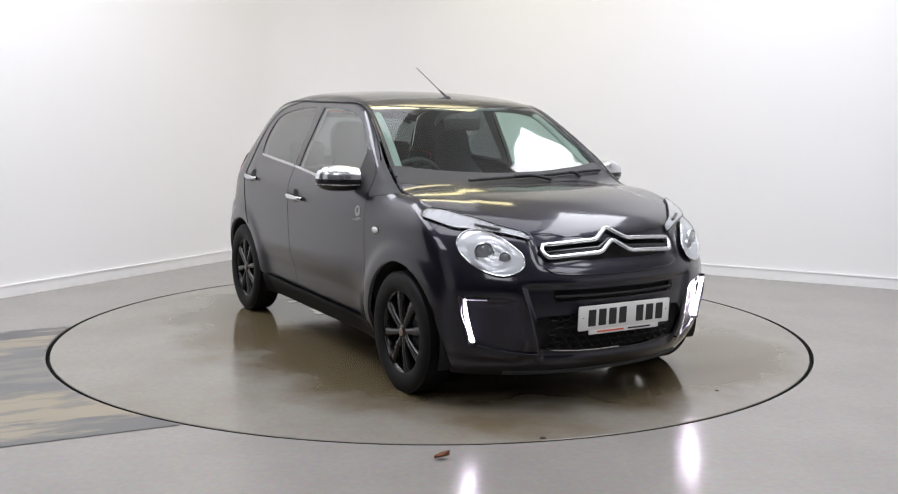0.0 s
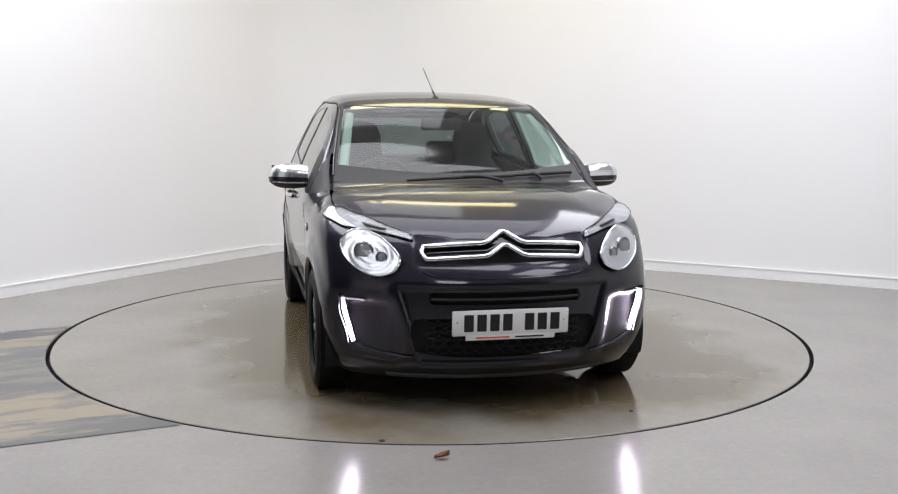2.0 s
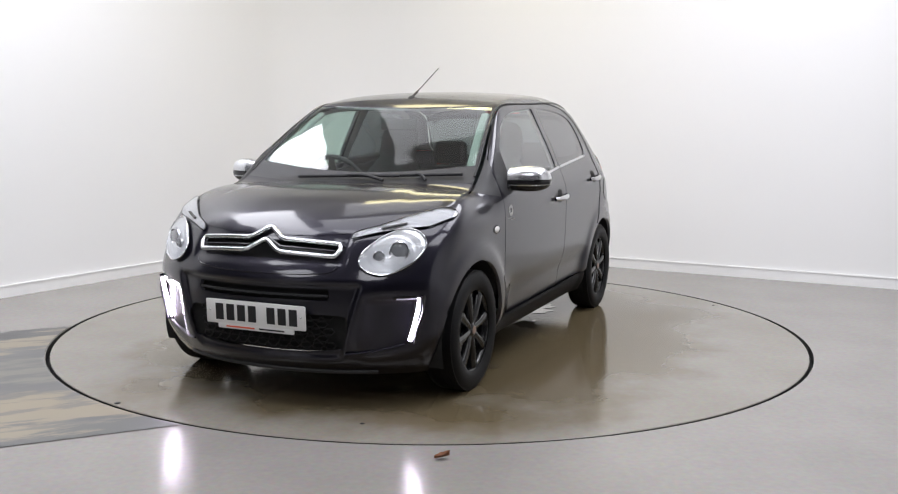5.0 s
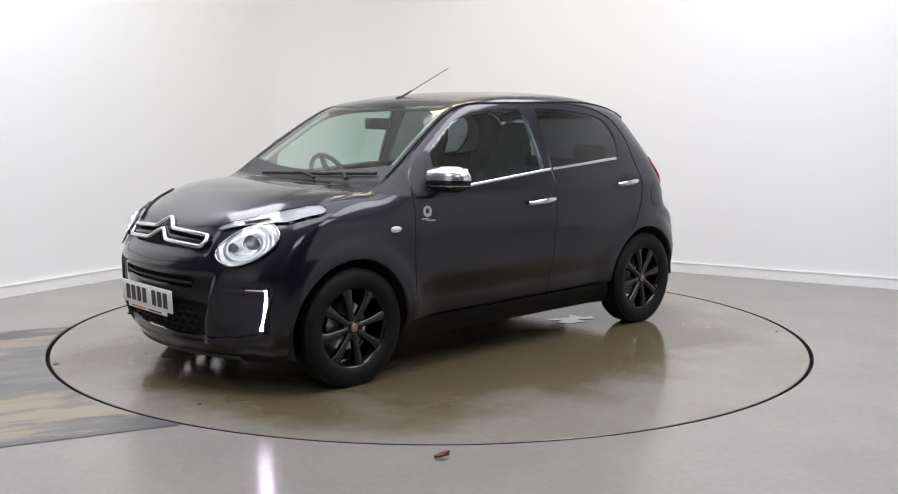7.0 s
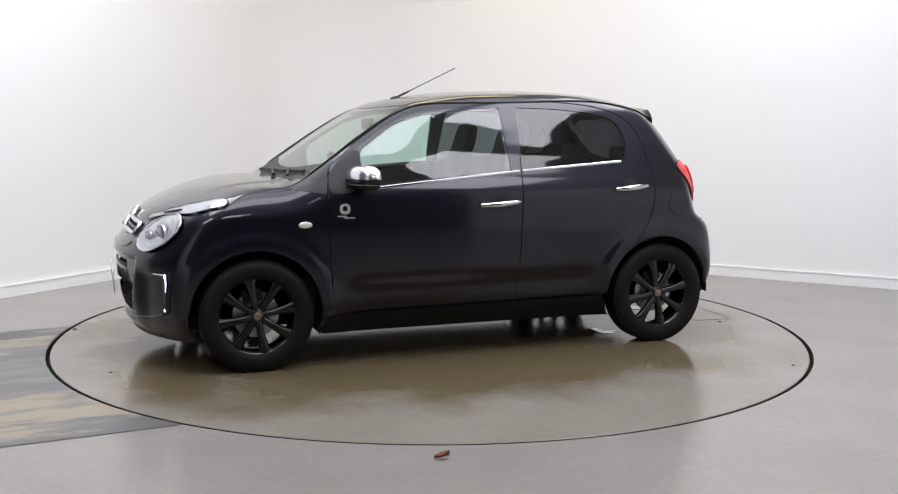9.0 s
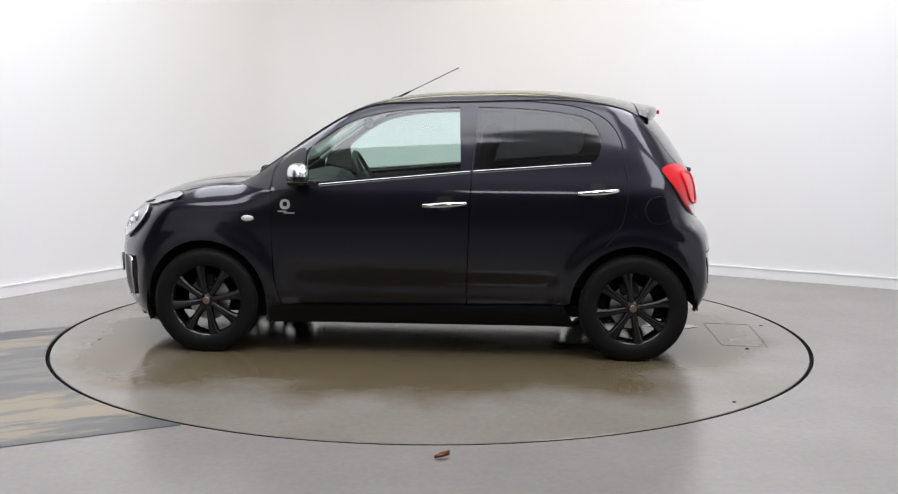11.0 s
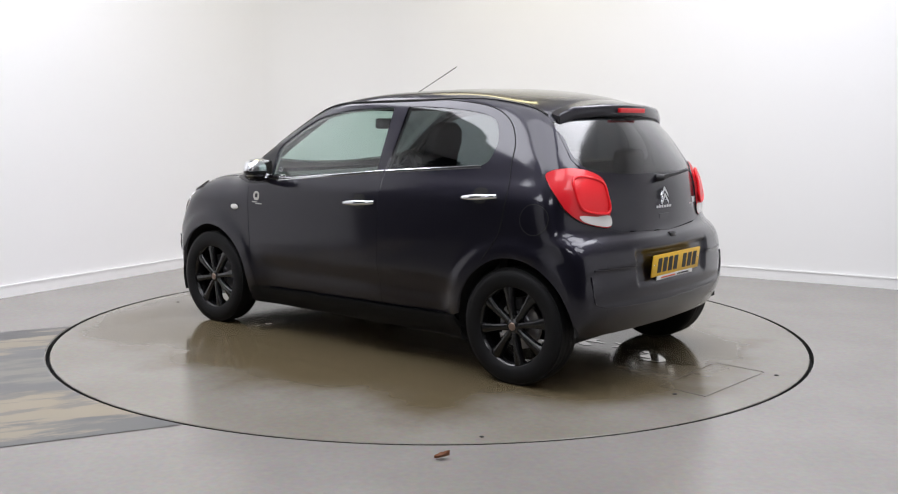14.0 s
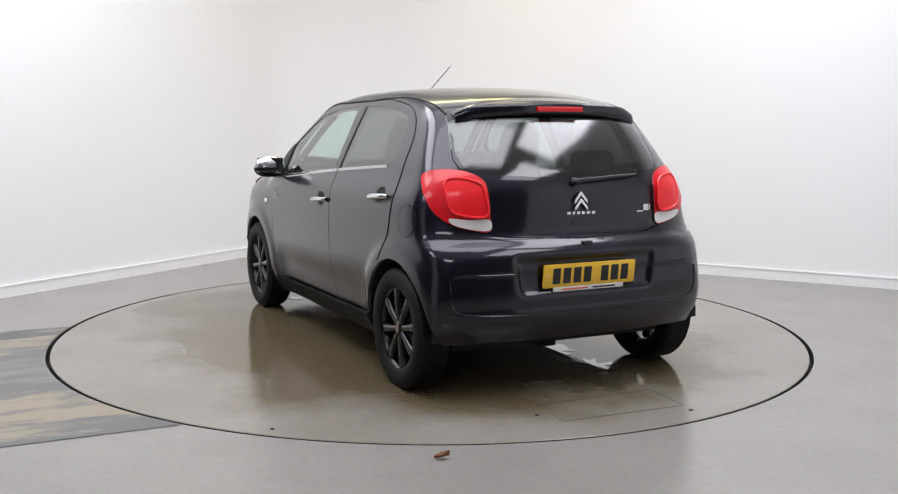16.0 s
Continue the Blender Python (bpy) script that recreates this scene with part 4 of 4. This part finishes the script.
def fit_cabin(car):
    # floor pan, bulkhead and luggage bay, kept inside the skin
    bm = bmesh.new()
    box(bm, (-1.40, -.60, .20), (1.50, .60, .26))
    box(bm, (-.80, -.72, .19), (.78, .72, .26))
    for x0, x1 in ((.84, .90), (-1.05, -1.0)):
        box(bm, (x0, -.66, .24), (x1, .66, .86 if x0 > 0 else .80))
    box(bm, (.45, -.04, .15), (-1.3, .04, .2))
    part("floor_pan", bm, DARK, car, "dark underbody")
    for s in (1, -1):
        for cx in (FRONT_AXLE, REAR_AXLE):
            bm = bmesh.new()
            n = 30
            rings = []
            for y in (.785, .45):
                rings.append([bm.verts.new((cx + (ARCH + .006) * math.cos(a), s * (y if abs(a - math.pi / 2) < 1.2 or y < .7 else .765), .287 + (ARCH + .006) * math.sin(a))) for a in np.linspace(-.35 if cx > 0 else -.35, math.pi + (.35 if cx > 0 else .03), n)])
            for j in range(n - 1):
                bm.faces.new((rings[0][j], rings[0][j + 1], rings[1][j + 1], rings[1][j]))
            bm.faces.new(rings[1])
            part("arch_liner", bm, DARK, car, "dark wheel arch liner")
        bm = bmesh.new()
        pts = [(.80, .30), (.80, .86), (.60, .90), (-.9, 1.02), (-1.05, 1.02), (-1.05, .66), (-.85, .55), (-.80, .30)]
        lo = [bm.verts.new((x, s * .715, z)) for x, z in pts]
        hi = [bm.verts.new((x, s * .69, z)) for x, z in pts]
        for j in range(8):
            bm.faces.new((lo[j], lo[(j + 1) % 8], hi[(j + 1) % 8], hi[j]))
        bm.faces.new(lo)
        bm.faces.new(hi)
        part("door_card", bm, TRIM, car, "dark grey door lining")
    for s in (1, -1):
        xs = np.linspace(.36, .80, 12)
        bm = bmesh.new()
        sweep(bm, laid("top", [(x, s * (edge_y(x) - .05)) for x in xs], -.032), .02, 8, squash=lambda i: (.026, .014))
        part("screen_pillar", bm, LINER, car, "pale lining of the screen pillar", smooth=True)
    # dashboard
    bm = bmesh.new()
    rows = []
    for y in np.linspace(-.68, .68, 21):
        hump = .035 * math.exp(-((y + .36) / .17) ** 2)
        rows.append([bm.verts.new(q) for q in ((.90, y, .93), (.80, y, .955), (.68, y, .945 + hump), (.60, y, .925 + hump), (.55, y, .87), (.56, y, .76), (.62, y, .62), (.85, y, .60))])
    for p, q in zip(rows, rows[1:]):
        for j in range(7):
            bm.faces.new((p[j], p[j + 1], q[j + 1], q[j]))
    part("dashboard", bm, TRIM, car, "dark grey dashboard", smooth=True)
    # steering wheel on the right
    m = Matrix.Translation((.44, -.36, .90)) @ Matrix.Rotation(radians(-66), 4, "Y")
    bm = bmesh.new()
    sweep(bm, [m @ Vector((.185 * math.cos(a), .185 * math.sin(a), 0)) for a in np.linspace(0, 2 * math.pi, 41)[:-1]], .014, 8, closed=True)
    sw = part("steering_wheel", bm, PLASTIC, car, "black steering wheel", smooth=True)
    bm = bmesh.new()
    box(bm, (-.05, -.075, -.03), (.05, .075, .015), m, bevel=.015)
    for a in (0, math.pi, -math.pi / 2):
        box(bm, (.04, -.018, -.012), (.18, .018, .004), m @ Matrix.Rotation(a + math.pi / 2, 4, "Z"))
    part("wheel_boss", bm, PLASTIC, sw, smooth=True)
    bm = bmesh.new()
    box(bm, (.36, -.115, 1.225), (.385, .115, 1.29), bevel=.012)
    part("inside_mirror", bm, PLASTIC, car, "black inside mirror", smooth=True)
    seat(car, .02, .36)
    seat(car, .02, -.36)
    bm = bmesh.new()
    box(bm, (-.95, -.60, .36), (-.50, .60, .50), bevel=.05)
    box(bm, (0, -.60, 0), (.12, .60, .50), Matrix.Translation((-.99, 0, .46)) @ Matrix.Rotation(radians(-18), 4, "Y"), bevel=.045)
    part("rear_bench", bm, SEAT, car, "dark grey rear bench", smooth=True)
    for y in (-.33, .33):
        bm = bmesh.new()
        box(bm, (-1.21, y - .12, .965), (-1.12, y + .12, 1.13), bevel=.035, segments=3)
        part("headrest", bm, SEAT, car, smooth=True)
    bm = bmesh.new()
    box(bm, (-1.43, -.52, .93), (-1.14, .52, .95), bevel=.006)
    part("parcel_shelf", bm, TRIM, car, "dark parcel shelf")
    # exhaust and rear axle beam below
    bm = bmesh.new()
    sweep(bm, [(-1.2, -.62, .26), (-1.2, .62, .26)], .035, 10)
    part("rear_axle", bm, DARK, car)
    bm = bmesh.new()
    sweep(bm, [(-.9, -.35, .22), (-1.2, -.38, .27), (-1.42, -.40, .29)], .028, 10)
    part("exhaust", bm, DARK, car, "dark exhaust pipe", smooth=True)


REFLECTOR = material("silver_reflector", (.66, .67, .69), .28, .6)
REFLECTOR_DIM = material("grey_reflector", (.34, .345, .36), .5, .25)
PROJECTOR = material("projector_lens", (.30, .31, .33), .06, .3, Coat_Weight=1.0)
REVERSE = material("clear_lamp_plastic", (.72, .70, .68), .12, Coat_Weight=1.0)
LED_DIM = glow("dim_led", (.4, .37, .45), .15)
DECAL = material("pale_print", (.45, .44, .42), .5)
MIRROR = material("mirror_glass", (.9, .9, .9), .02, 1.0)
TRIM = noisy(material("cabin_plastic", (.035, .036, .038), .7), 80, .6, .8)


def complete_car():
    car, bumper, tailgate, fd, rd = build_car()
    for x in (FRONT_AXLE, REAR_AXLE):
        for s in (1, -1):
            wheel(car, x, s)
    fit_nose(car, bumper)
    fit_tail(car, tailgate)
    fit_sides(car, fd, rd)
    fit_cabin(car)
    number_plate(car, "front_plate", Matrix.Translation((1.838, .004, .420)) @ Matrix.Rotation(radians(90), 4, "Z") @ Matrix.Rotation(radians(3), 4, "X"), WHITE_PLATE, "white front plate with plain dark bars")
    number_plate(car, "rear_plate", Matrix.Translation((-1.640, .0, .570)) @ Matrix.Rotation(radians(-90), 4, "Z") @ Matrix.Rotation(radians(6), 4, "X"), YELLOW_PLATE, "yellow rear plate with plain dark bars")
    return car

# ---- the room ----
def slab(name, a, b, thick, z0, z1, mat, label="", kind="structure"):
    """An upright wall from a to b, its thickness away to the left of that way."""
    a, b = Vector((a.x, a.y, 0)), Vector((b.x, b.y, 0))
    d = (b - a).normalized()
    n = Vector((-d.y, d.x, 0)) * thick
    bm = bmesh.new()
    v = [bm.verts.new((q.x, q.y, z)) for z in (z0, z1) for q in (a, b, b + n, a + n)]
    for f in ((0, 1, 2, 3), (4, 5, 6, 7), (0, 1, 5, 4), (1, 2, 6, 5), (2, 3, 7, 6), (3, 0, 4, 7)):
        bm.faces.new([v[i] for i in f])
    return tagged(part(name, bm, mat), label, "wall", kind=kind)


WALL = bumpy(noisy(material("white_wall_paint", (.84, .84, .84), .6), 3, .5, .7), 60, .08)
SKIRT = material("white_skirting", (.86, .86, .86), .35)
DARK_WALL = noisy(material("dark_wall", (.045, .045, .048), .7), 2, .6, .8)
CEILING = noisy(material("ceiling_paint", (.72, .72, .73), .8), 2, .7, .9)


def worn(name, base, dark, rough_lo, rough_hi, scale=1.6, wet=None):
    """Polished concrete: cloudy tone at two scales, fine scratches, and where asked a wet stain that also deepens the
    shade under the car.
    """
    m = material(name, base, .3)
    t, b, add, link = nodes(m)
    tc = add("ShaderNodeTexCoord")
    big, fine, mix, mix2 = add("ShaderNodeTexNoise"), add("ShaderNodeTexNoise"), add("ShaderNodeMix"), add("ShaderNodeMix")
    for nz, sc, de in ((big, scale, 5), (fine, 38, 4)):
        nz.inputs["Scale"].default_value, nz.inputs["Detail"].default_value = sc, de
        link(tc.outputs["Object"], nz.inputs["Vector"])
    ramp = add("ShaderNodeMapRange")
    ramp.inputs["From Min"].default_value, ramp.inputs["From Max"].default_value = .35, .7
    link(big.outputs["Fac"], ramp.inputs["Value"])
    mix.data_type = mix2.data_type = "RGBA"
    mix.inputs["A"].default_value, mix.inputs["B"].default_value = (*base, 1), (*dark, 1)
    link(ramp.outputs[0], mix.inputs["Factor"])
    mix2.blend_type = "OVERLAY"
    mix2.inputs["Factor"].default_value = .18
    link(mix.outputs["Result"], mix2.inputs["A"])
    link(fine.outputs["Color"], mix2.inputs["B"])
    colour = mix2.outputs["Result"]
    rough = add("ShaderNodeMapRange")
    rough.inputs["To Min"].default_value, rough.inputs["To Max"].default_value = rough_lo, rough_hi
    link(big.outputs["Fac"], rough.inputs["Value"])
    rough_out = rough.outputs[0]
    if wet:
        # distance from a long rounded footprint, ragged by noise
        sep, rag = add("ShaderNodeSeparateXYZ"), add("ShaderNodeTexNoise")
        rag.inputs["Scale"].default_value, rag.inputs["Detail"].default_value = 1.7, 6
        link(tc.outputs["Object"], rag.inputs["Vector"])
        link(tc.outputs["Object"], sep.inputs[0])

        def op(kind, a, c):
            nd = add("ShaderNodeMath")
            nd.operation = kind
            for i, v in enumerate((a, c)):
                if isinstance(v, (int, float)):
                    nd.inputs[i].default_value = v
                elif v is not None:
                    link(v, nd.inputs[i])
            return nd.outputs[0]
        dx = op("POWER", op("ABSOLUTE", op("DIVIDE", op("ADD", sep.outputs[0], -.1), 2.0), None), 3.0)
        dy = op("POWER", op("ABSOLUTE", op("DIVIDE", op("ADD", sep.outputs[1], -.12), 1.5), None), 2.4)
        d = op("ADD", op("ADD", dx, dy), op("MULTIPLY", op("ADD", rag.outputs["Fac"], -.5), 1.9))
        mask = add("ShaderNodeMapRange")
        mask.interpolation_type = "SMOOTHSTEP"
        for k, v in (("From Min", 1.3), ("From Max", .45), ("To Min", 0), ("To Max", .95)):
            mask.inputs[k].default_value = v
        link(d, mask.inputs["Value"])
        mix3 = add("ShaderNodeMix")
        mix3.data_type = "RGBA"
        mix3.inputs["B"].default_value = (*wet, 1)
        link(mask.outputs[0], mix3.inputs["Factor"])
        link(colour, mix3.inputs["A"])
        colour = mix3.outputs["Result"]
        rough_out = op("SUBTRACT", rough_out, op("MULTIPLY", mask.outputs[0], .09))
    link(colour, b.inputs["Base Color"])
    link(rough_out, b.inputs["Roughness"])
    bp = add("ShaderNodeBump")
    bp.inputs["Strength"].default_value, bp.inputs["Distance"].default_value = .12, .002
    link(fine.outputs["Fac"], bp.inputs["Height"])
    link(bp.outputs[0], b.inputs["Normal"])
    return m


def banded(name):
    """Worn strip of floor: ochre dirt and dark grey scuffs in bands along it."""
    m = material(name, (.2, .18, .15), .35)
    t, b, add, link = nodes(m)
    tc, sep, nz, rag, ramp, mix = (add("ShaderNode" + k) for k in ("TexCoord", "SeparateXYZ", "TexNoise", "TexNoise", "ValToRGB", "Mix"))
    mp = add("ShaderNodeMapping")
    mp.inputs["Scale"].default_value = (.6, 2.2, 1)
    link(tc.outputs["Object"], mp.inputs["Vector"])
    nz.inputs["Scale"].default_value, nz.inputs["Detail"].default_value, nz.inputs["Roughness"].default_value = 2.0, 10, .62
    rag.inputs["Scale"].default_value, rag.inputs["Detail"].default_value = 5, 8
    link(mp.outputs[0], nz.inputs["Vector"])
    link(mp.outputs[0], rag.inputs["Vector"])
    link(tc.outputs["Object"], sep.inputs[0])
    ma, mb = add("ShaderNodeMath"), add("ShaderNodeMath")
    ma.operation, mb.operation = "MULTIPLY_ADD", "MULTIPLY_ADD"
    ma.inputs[1].default_value, ma.inputs[2].default_value = .44, .105
    link(sep.outputs[1], ma.inputs[0])
    mb.inputs[1].default_value = .60
    link(nz.outputs["Fac"], mb.inputs[0])
    link(ma.outputs[0], mb.inputs[2])
    cr = ramp.color_ramp
    cr.elements[0].position, cr.elements[0].color = 0.0, (.07, .07, .072, 1)
    cr.elements[1].position, cr.elements[1].color = 1.0, (.10, .10, .10, 1)
    for pos, col in ((.07, (.09, .09, .092)), (.10, (.26, .225, .165)), (.24, (.25, .215, .155)), (.28, (.13, .13, .13)), (.36, (.095, .098, .102)), (.47, (.19, .18, .155)), (.55, (.10, .102, .106)),
                     (.64, (.115, .115, .115)), (.69, (.26, .22, .155)), (.91, (.25, .215, .155)), (.945, (.10, .10, .10))):
        e = cr.elements.new(pos)
        e.color = (*col, 1)
    link(mb.outputs[0], ramp.inputs["Fac"])
    # dark scuffs
    sc = add("ShaderNodeMapRange")
    sc.inputs["From Min"].default_value, sc.inputs["From Max"].default_value, sc.inputs["To Max"].default_value = .54, .62, .7
    link(rag.outputs["Fac"], sc.inputs["Value"])
    mix.data_type = "RGBA"
    mix.inputs["B"].default_value = (.10, .102, .105, 1)
    link(sc.outputs[0], mix.inputs["Factor"])
    link(ramp.outputs["Color"], mix.inputs["A"])
    link(mix.outputs["Result"], b.inputs["Base Color"])
    return m


FLOOR = worn("grey_floor", (.255, .241, .224), (.221, .209, .194), .16, .27)
# the wet ochre is darkened further to deepen the car's shade
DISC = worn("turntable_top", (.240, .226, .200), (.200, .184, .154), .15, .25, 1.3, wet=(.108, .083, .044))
STRIP = banded("worn_strip")
BEND = 0.9
WHITE_L, WHITE_B = 6.0, 3.6


def bend_point(a, off=0.0):
    """A place on the rounded corner between the two white walls; a from 0 to 90 degrees."""
    c = room(BEND, BEND)
    return c - (ALONG_R * math.cos(a) + ALONG_L * math.sin(a)) * (BEND - off)


slab("wall_left", room(WHITE_L, 0), room(BEND, 0), .2, -.2, CEIL, WALL, "plain white painted wall")
# unseen dark slab fills the opening, so the car reflects dark there
slab("wall_left_dark", room(LEN_L, 0), room(WHITE_L, 0), .2, -.2, CEIL, DARK_WALL, "unseen dark slab filling the opening beyond the white wall")
slab("wall_right", room(0, BEND), room(0, LEN_R), .2, -.2, CEIL, WALL, "plain white painted wall")


def bend_sheet(name, off0, off1, z0, z1, mat, label):
    bm = bmesh.new()
    rows = []
    for a in np.linspace(0, math.pi / 2, 25):
        p, q = bend_point(a, off0), bend_point(a, off1)
        rows.append([bm.verts.new((r.x, r.y, z)) for r, z in ((p, z0), (p, z1), (q, z1), (q, z0))])
    for p, q in zip(rows, rows[1:]):
        for j in range(4):
            bm.faces.new((p[j], p[(j + 1) % 4], q[(j + 1) % 4], q[j]))
    bm.faces.new(rows[0])
    bm.faces.new(rows[-1])
    return tagged(part(name, bm, mat, smooth=True), label, "wall", kind="structure")


bend_sheet("wall_corner", 0, -.2, -.2, CEIL, WALL, "rounded white corner between the walls")
slab("baseboard_left", room(WHITE_L, .014), room(BEND, .014), .012, .0, .078, SKIRT, "low white skirting board")
slab("baseboard_right", room(.014, BEND), room(.014, LEN_R), .012, .0, .078, SKIRT, "low white skirting board")
bend_sheet("baseboard_corner", .014, .002, 0, .078, SKIRT, "low white skirting board round the corner")
slab("trim_left", room(WHITE_L, .019), room(BEND, .019), .017, .079, .089, SKIRT, "rounded top bead of the skirting")
slab("trim_right", room(.019, BEND), room(.019, LEN_R), .017, .079, .089, SKIRT, "rounded top bead of the skirting")
slab("wall_side", room(0, LEN_R), room(5.7, LEN_R), .2, -.2, CEIL, WALL, "white end wall of the booth")
# unseen dark walls stand in for the dark space on this side
slab("wall_dark", room(5.7, LEN_R), room(LEN_L, LEN_R), .2, -.2, CEIL, DARK_WALL, "unseen dark wall added for dark reflections in the car")
slab("wall_dark_2", room(LEN_L, LEN_R), room(LEN_L, WHITE_B), .2, -.2, CEIL, DARK_WALL, "unseen dark wall added for dark reflections in the car")
slab("wall_back", room(LEN_L, WHITE_B), room(LEN_L, .6), .2, -.2, CEIL, WALL, "white wall behind the camera")
# unseen filler, dark like the opening it adjoins
slab("wall_back_dark", room(LEN_L, .6), room(LEN_L, 0), .2, -.2, CEIL, DARK_WALL, "unseen dark slab beside the back wall")
bm = bmesh.new()
box(bm, (0, 0, CEIL), (1, 1, CEIL + .1))
for v in bm.verts:
    v.co = room(v.co.x * LEN_L, v.co.y * LEN_R, v.co.z)
tagged(part("ceiling", bm, CEILING), "pale ceiling with light panels", "ceiling", kind="structure")
RING = 2.229
bm = bmesh.new()
n = 128
inner = [bm.verts.new((RING * math.cos(2 * math.pi * i / n), RING * math.sin(2 * math.pi * i / n), 0)) for i in range(n)]
outer = [bm.verts.new((20 * math.cos(2 * math.pi * i / n), 20 * math.sin(2 * math.pi * i / n), 0)) for i in range(n)]
low = [bm.verts.new((v.co.x, v.co.y, -.05)) for v in inner]
for i in range(n):
    j = (i + 1) % n
    bm.faces.new((inner[i], inner[j], outer[j], outer[i]))
    bm.faces.new((inner[i], inner[j], low[j], low[i]))
tagged(part("floor", bm, FLOOR), "grey polished concrete floor", "floor", kind="structure")
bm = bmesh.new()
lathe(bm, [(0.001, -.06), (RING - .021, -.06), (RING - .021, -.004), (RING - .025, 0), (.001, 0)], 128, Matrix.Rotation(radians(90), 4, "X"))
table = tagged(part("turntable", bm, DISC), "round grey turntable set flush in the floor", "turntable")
bm = bmesh.new()
lathe(bm, [(RING - .04, -.055), (RING + .02, -.055), (RING + .02, -.05)], 128, Matrix.Rotation(radians(90), 4, "X"))
tagged(part("floor_gap", bm, DARK), "dark gap round the turntable", "gap", kind="structure")
# black band paints the gap's shade onto the disc's side
bm = bmesh.new()
lathe(bm, [(RING - .0204, -.055), (RING - .0204, -.003)], 128, Matrix.Rotation(radians(90), 4, "X"))
part("edge_band", bm, DARK, table, "black band, the gap's shade painted on the disc edge")
# the same painted shade on the floor's side of the gap
bm = bmesh.new()
lathe(bm, [(RING - .0006, -.055), (RING - .0006, -.0015)], 128, Matrix.Rotation(radians(90), 4, "X"))
tagged(part("floor_edge", bm, DARK), "black band, the gap's shade painted on the floor edge", "gap", kind="structure")
# cover plate in the turntable behind the car: four narrow joints round a loose plate
JOINT = material("dirty_joint", (.045, .04, .032), .6)
plate = [(-1.712, .30), (-1.966, .33), (-2.0, -.30), (-1.72, -.325)]
for (x0, y0), (x1, y1) in zip(plate, plate[1:] + plate[:1]):
    bm = bmesh.new()
    ln = math.hypot(x1 - x0, y1 - y0)
    box(bm, (0, -.0014, .0005), (ln, .0014, .0015), Matrix.Translation((x0, y0, 0)) @ Matrix.Rotation(math.atan2(y1 - y0, x1 - x0), 4, "Z"))
    part("plate_joint", bm, JOINT, table, "dark joint of the cover plate")
for x, y, r in ((-2.073, -.278, .012), (-1.836, .385, .012), (2.09, -.628, .014), (1.9, .523, .010), (-1.527, 1.487, .01)):
    bm = bmesh.new()
    lathe(bm, [(.0005, .0035), (r * .8, .003), (r, .0005)], 12, Matrix.Rotation(radians(90), 4, "X"))
    bmesh.ops.transform(bm, matrix=Matrix.Translation((x, y, 0)), verts=bm.verts)
    part("bolt_head", bm, DARK, table, "small dark bolt head")
# thin puddles left by the wet car
WATER = noisy(material("puddle_water", (.12, .10, .066), .04, Coat_Weight=1.0), 3, .02, .07)
rnd = random.Random(5)
for x, y, r in ((-.88, .40, .11), (-.80, -.33, .13), (-1.22, -.36, .12), (.78, .62, .09), (.70, -.58, .11), (.25, -.45, .10), (-.35, .5, .08), (-1.50, -.20, .10), (1.02, -.50, .07), (1.32, .45, .06)):
    bm = bmesh.new()
    wob = [rnd.uniform(.35, 1.2) for _ in range(22)]
    rim = smooth_loop([(x + r * 1.6 * w * math.cos(2 * math.pi * i / 22), y + r * w * math.sin(2 * math.pi * i / 22)) for i, w in enumerate(wob)], 4)
    bm.faces.new([bm.verts.new((a, b, .0022)) for a, b in rim])
    part("puddle", bm, WATER, table, "thin shallow puddle")
# worn strip of floor that leads up to the turntable
ACROSS = Matrix(((-.9071, .421, 0, 0), (-.421, -.9071, 0, 0), (0, 0, 1, 0), (0, 0, 0, 1)))
bm = bmesh.new()
rows = []
for v in np.linspace(-.925, 1.345, 40):
    reach = math.sqrt(max(RING ** 2 - v * v, 0)) + .006
    rows.append([bm.verts.new((u, v, .003)) for u in (reach, reach + .3, 6.0)])
for p, q in zip(rows, rows[1:]):
    for j in range(2):
        bm.faces.new((p[j], p[j + 1], q[j + 1], q[j]))
strip = tagged(part("floor_strip", bm, STRIP), "worn ochre and dark grey strip of floor", "floor", kind="structure")
strip.matrix_world = ACROSS
# a dry curled leaf
bm = bmesh.new()
rows = []
for u in np.linspace(0, 1, 9):
    half = .016 * math.sin(math.pi * min(1, u * .95 + .05)) * (1 + .25 * math.sin(u * 17))
    rows.append([bm.verts.new((-.03 + .06 * u, w * half, .004 + .010 * abs(w) * (1 + u) + .008 * u * u)) for w in (-1, -.5, 0, .5, 1)])
for p, q in zip(rows, rows[1:]):
    for j in range(4):
        bm.faces.new((p[j], p[j + 1], q[j + 1], q[j]))
leaf = tagged(part("dry_leaf", bm, noisy(material("dry_leaf", (.20, .075, .03), .7), 90, .5, .9), smooth=True), "small curled brown leaf on the floor", "leaf")
leaf.matrix_world = pose(.04, -2.385, .001, 0, 0, 12)
car = complete_car()


def motions():
    spin = [(t, pose(0, 0, 0, 0, 0, a)) for t, a in TURN]
    walk(table, spin)
    walk(car, [(t, m @ Matrix.Translation((*CAR_AT, 0))) for t, m in spin])


motions()
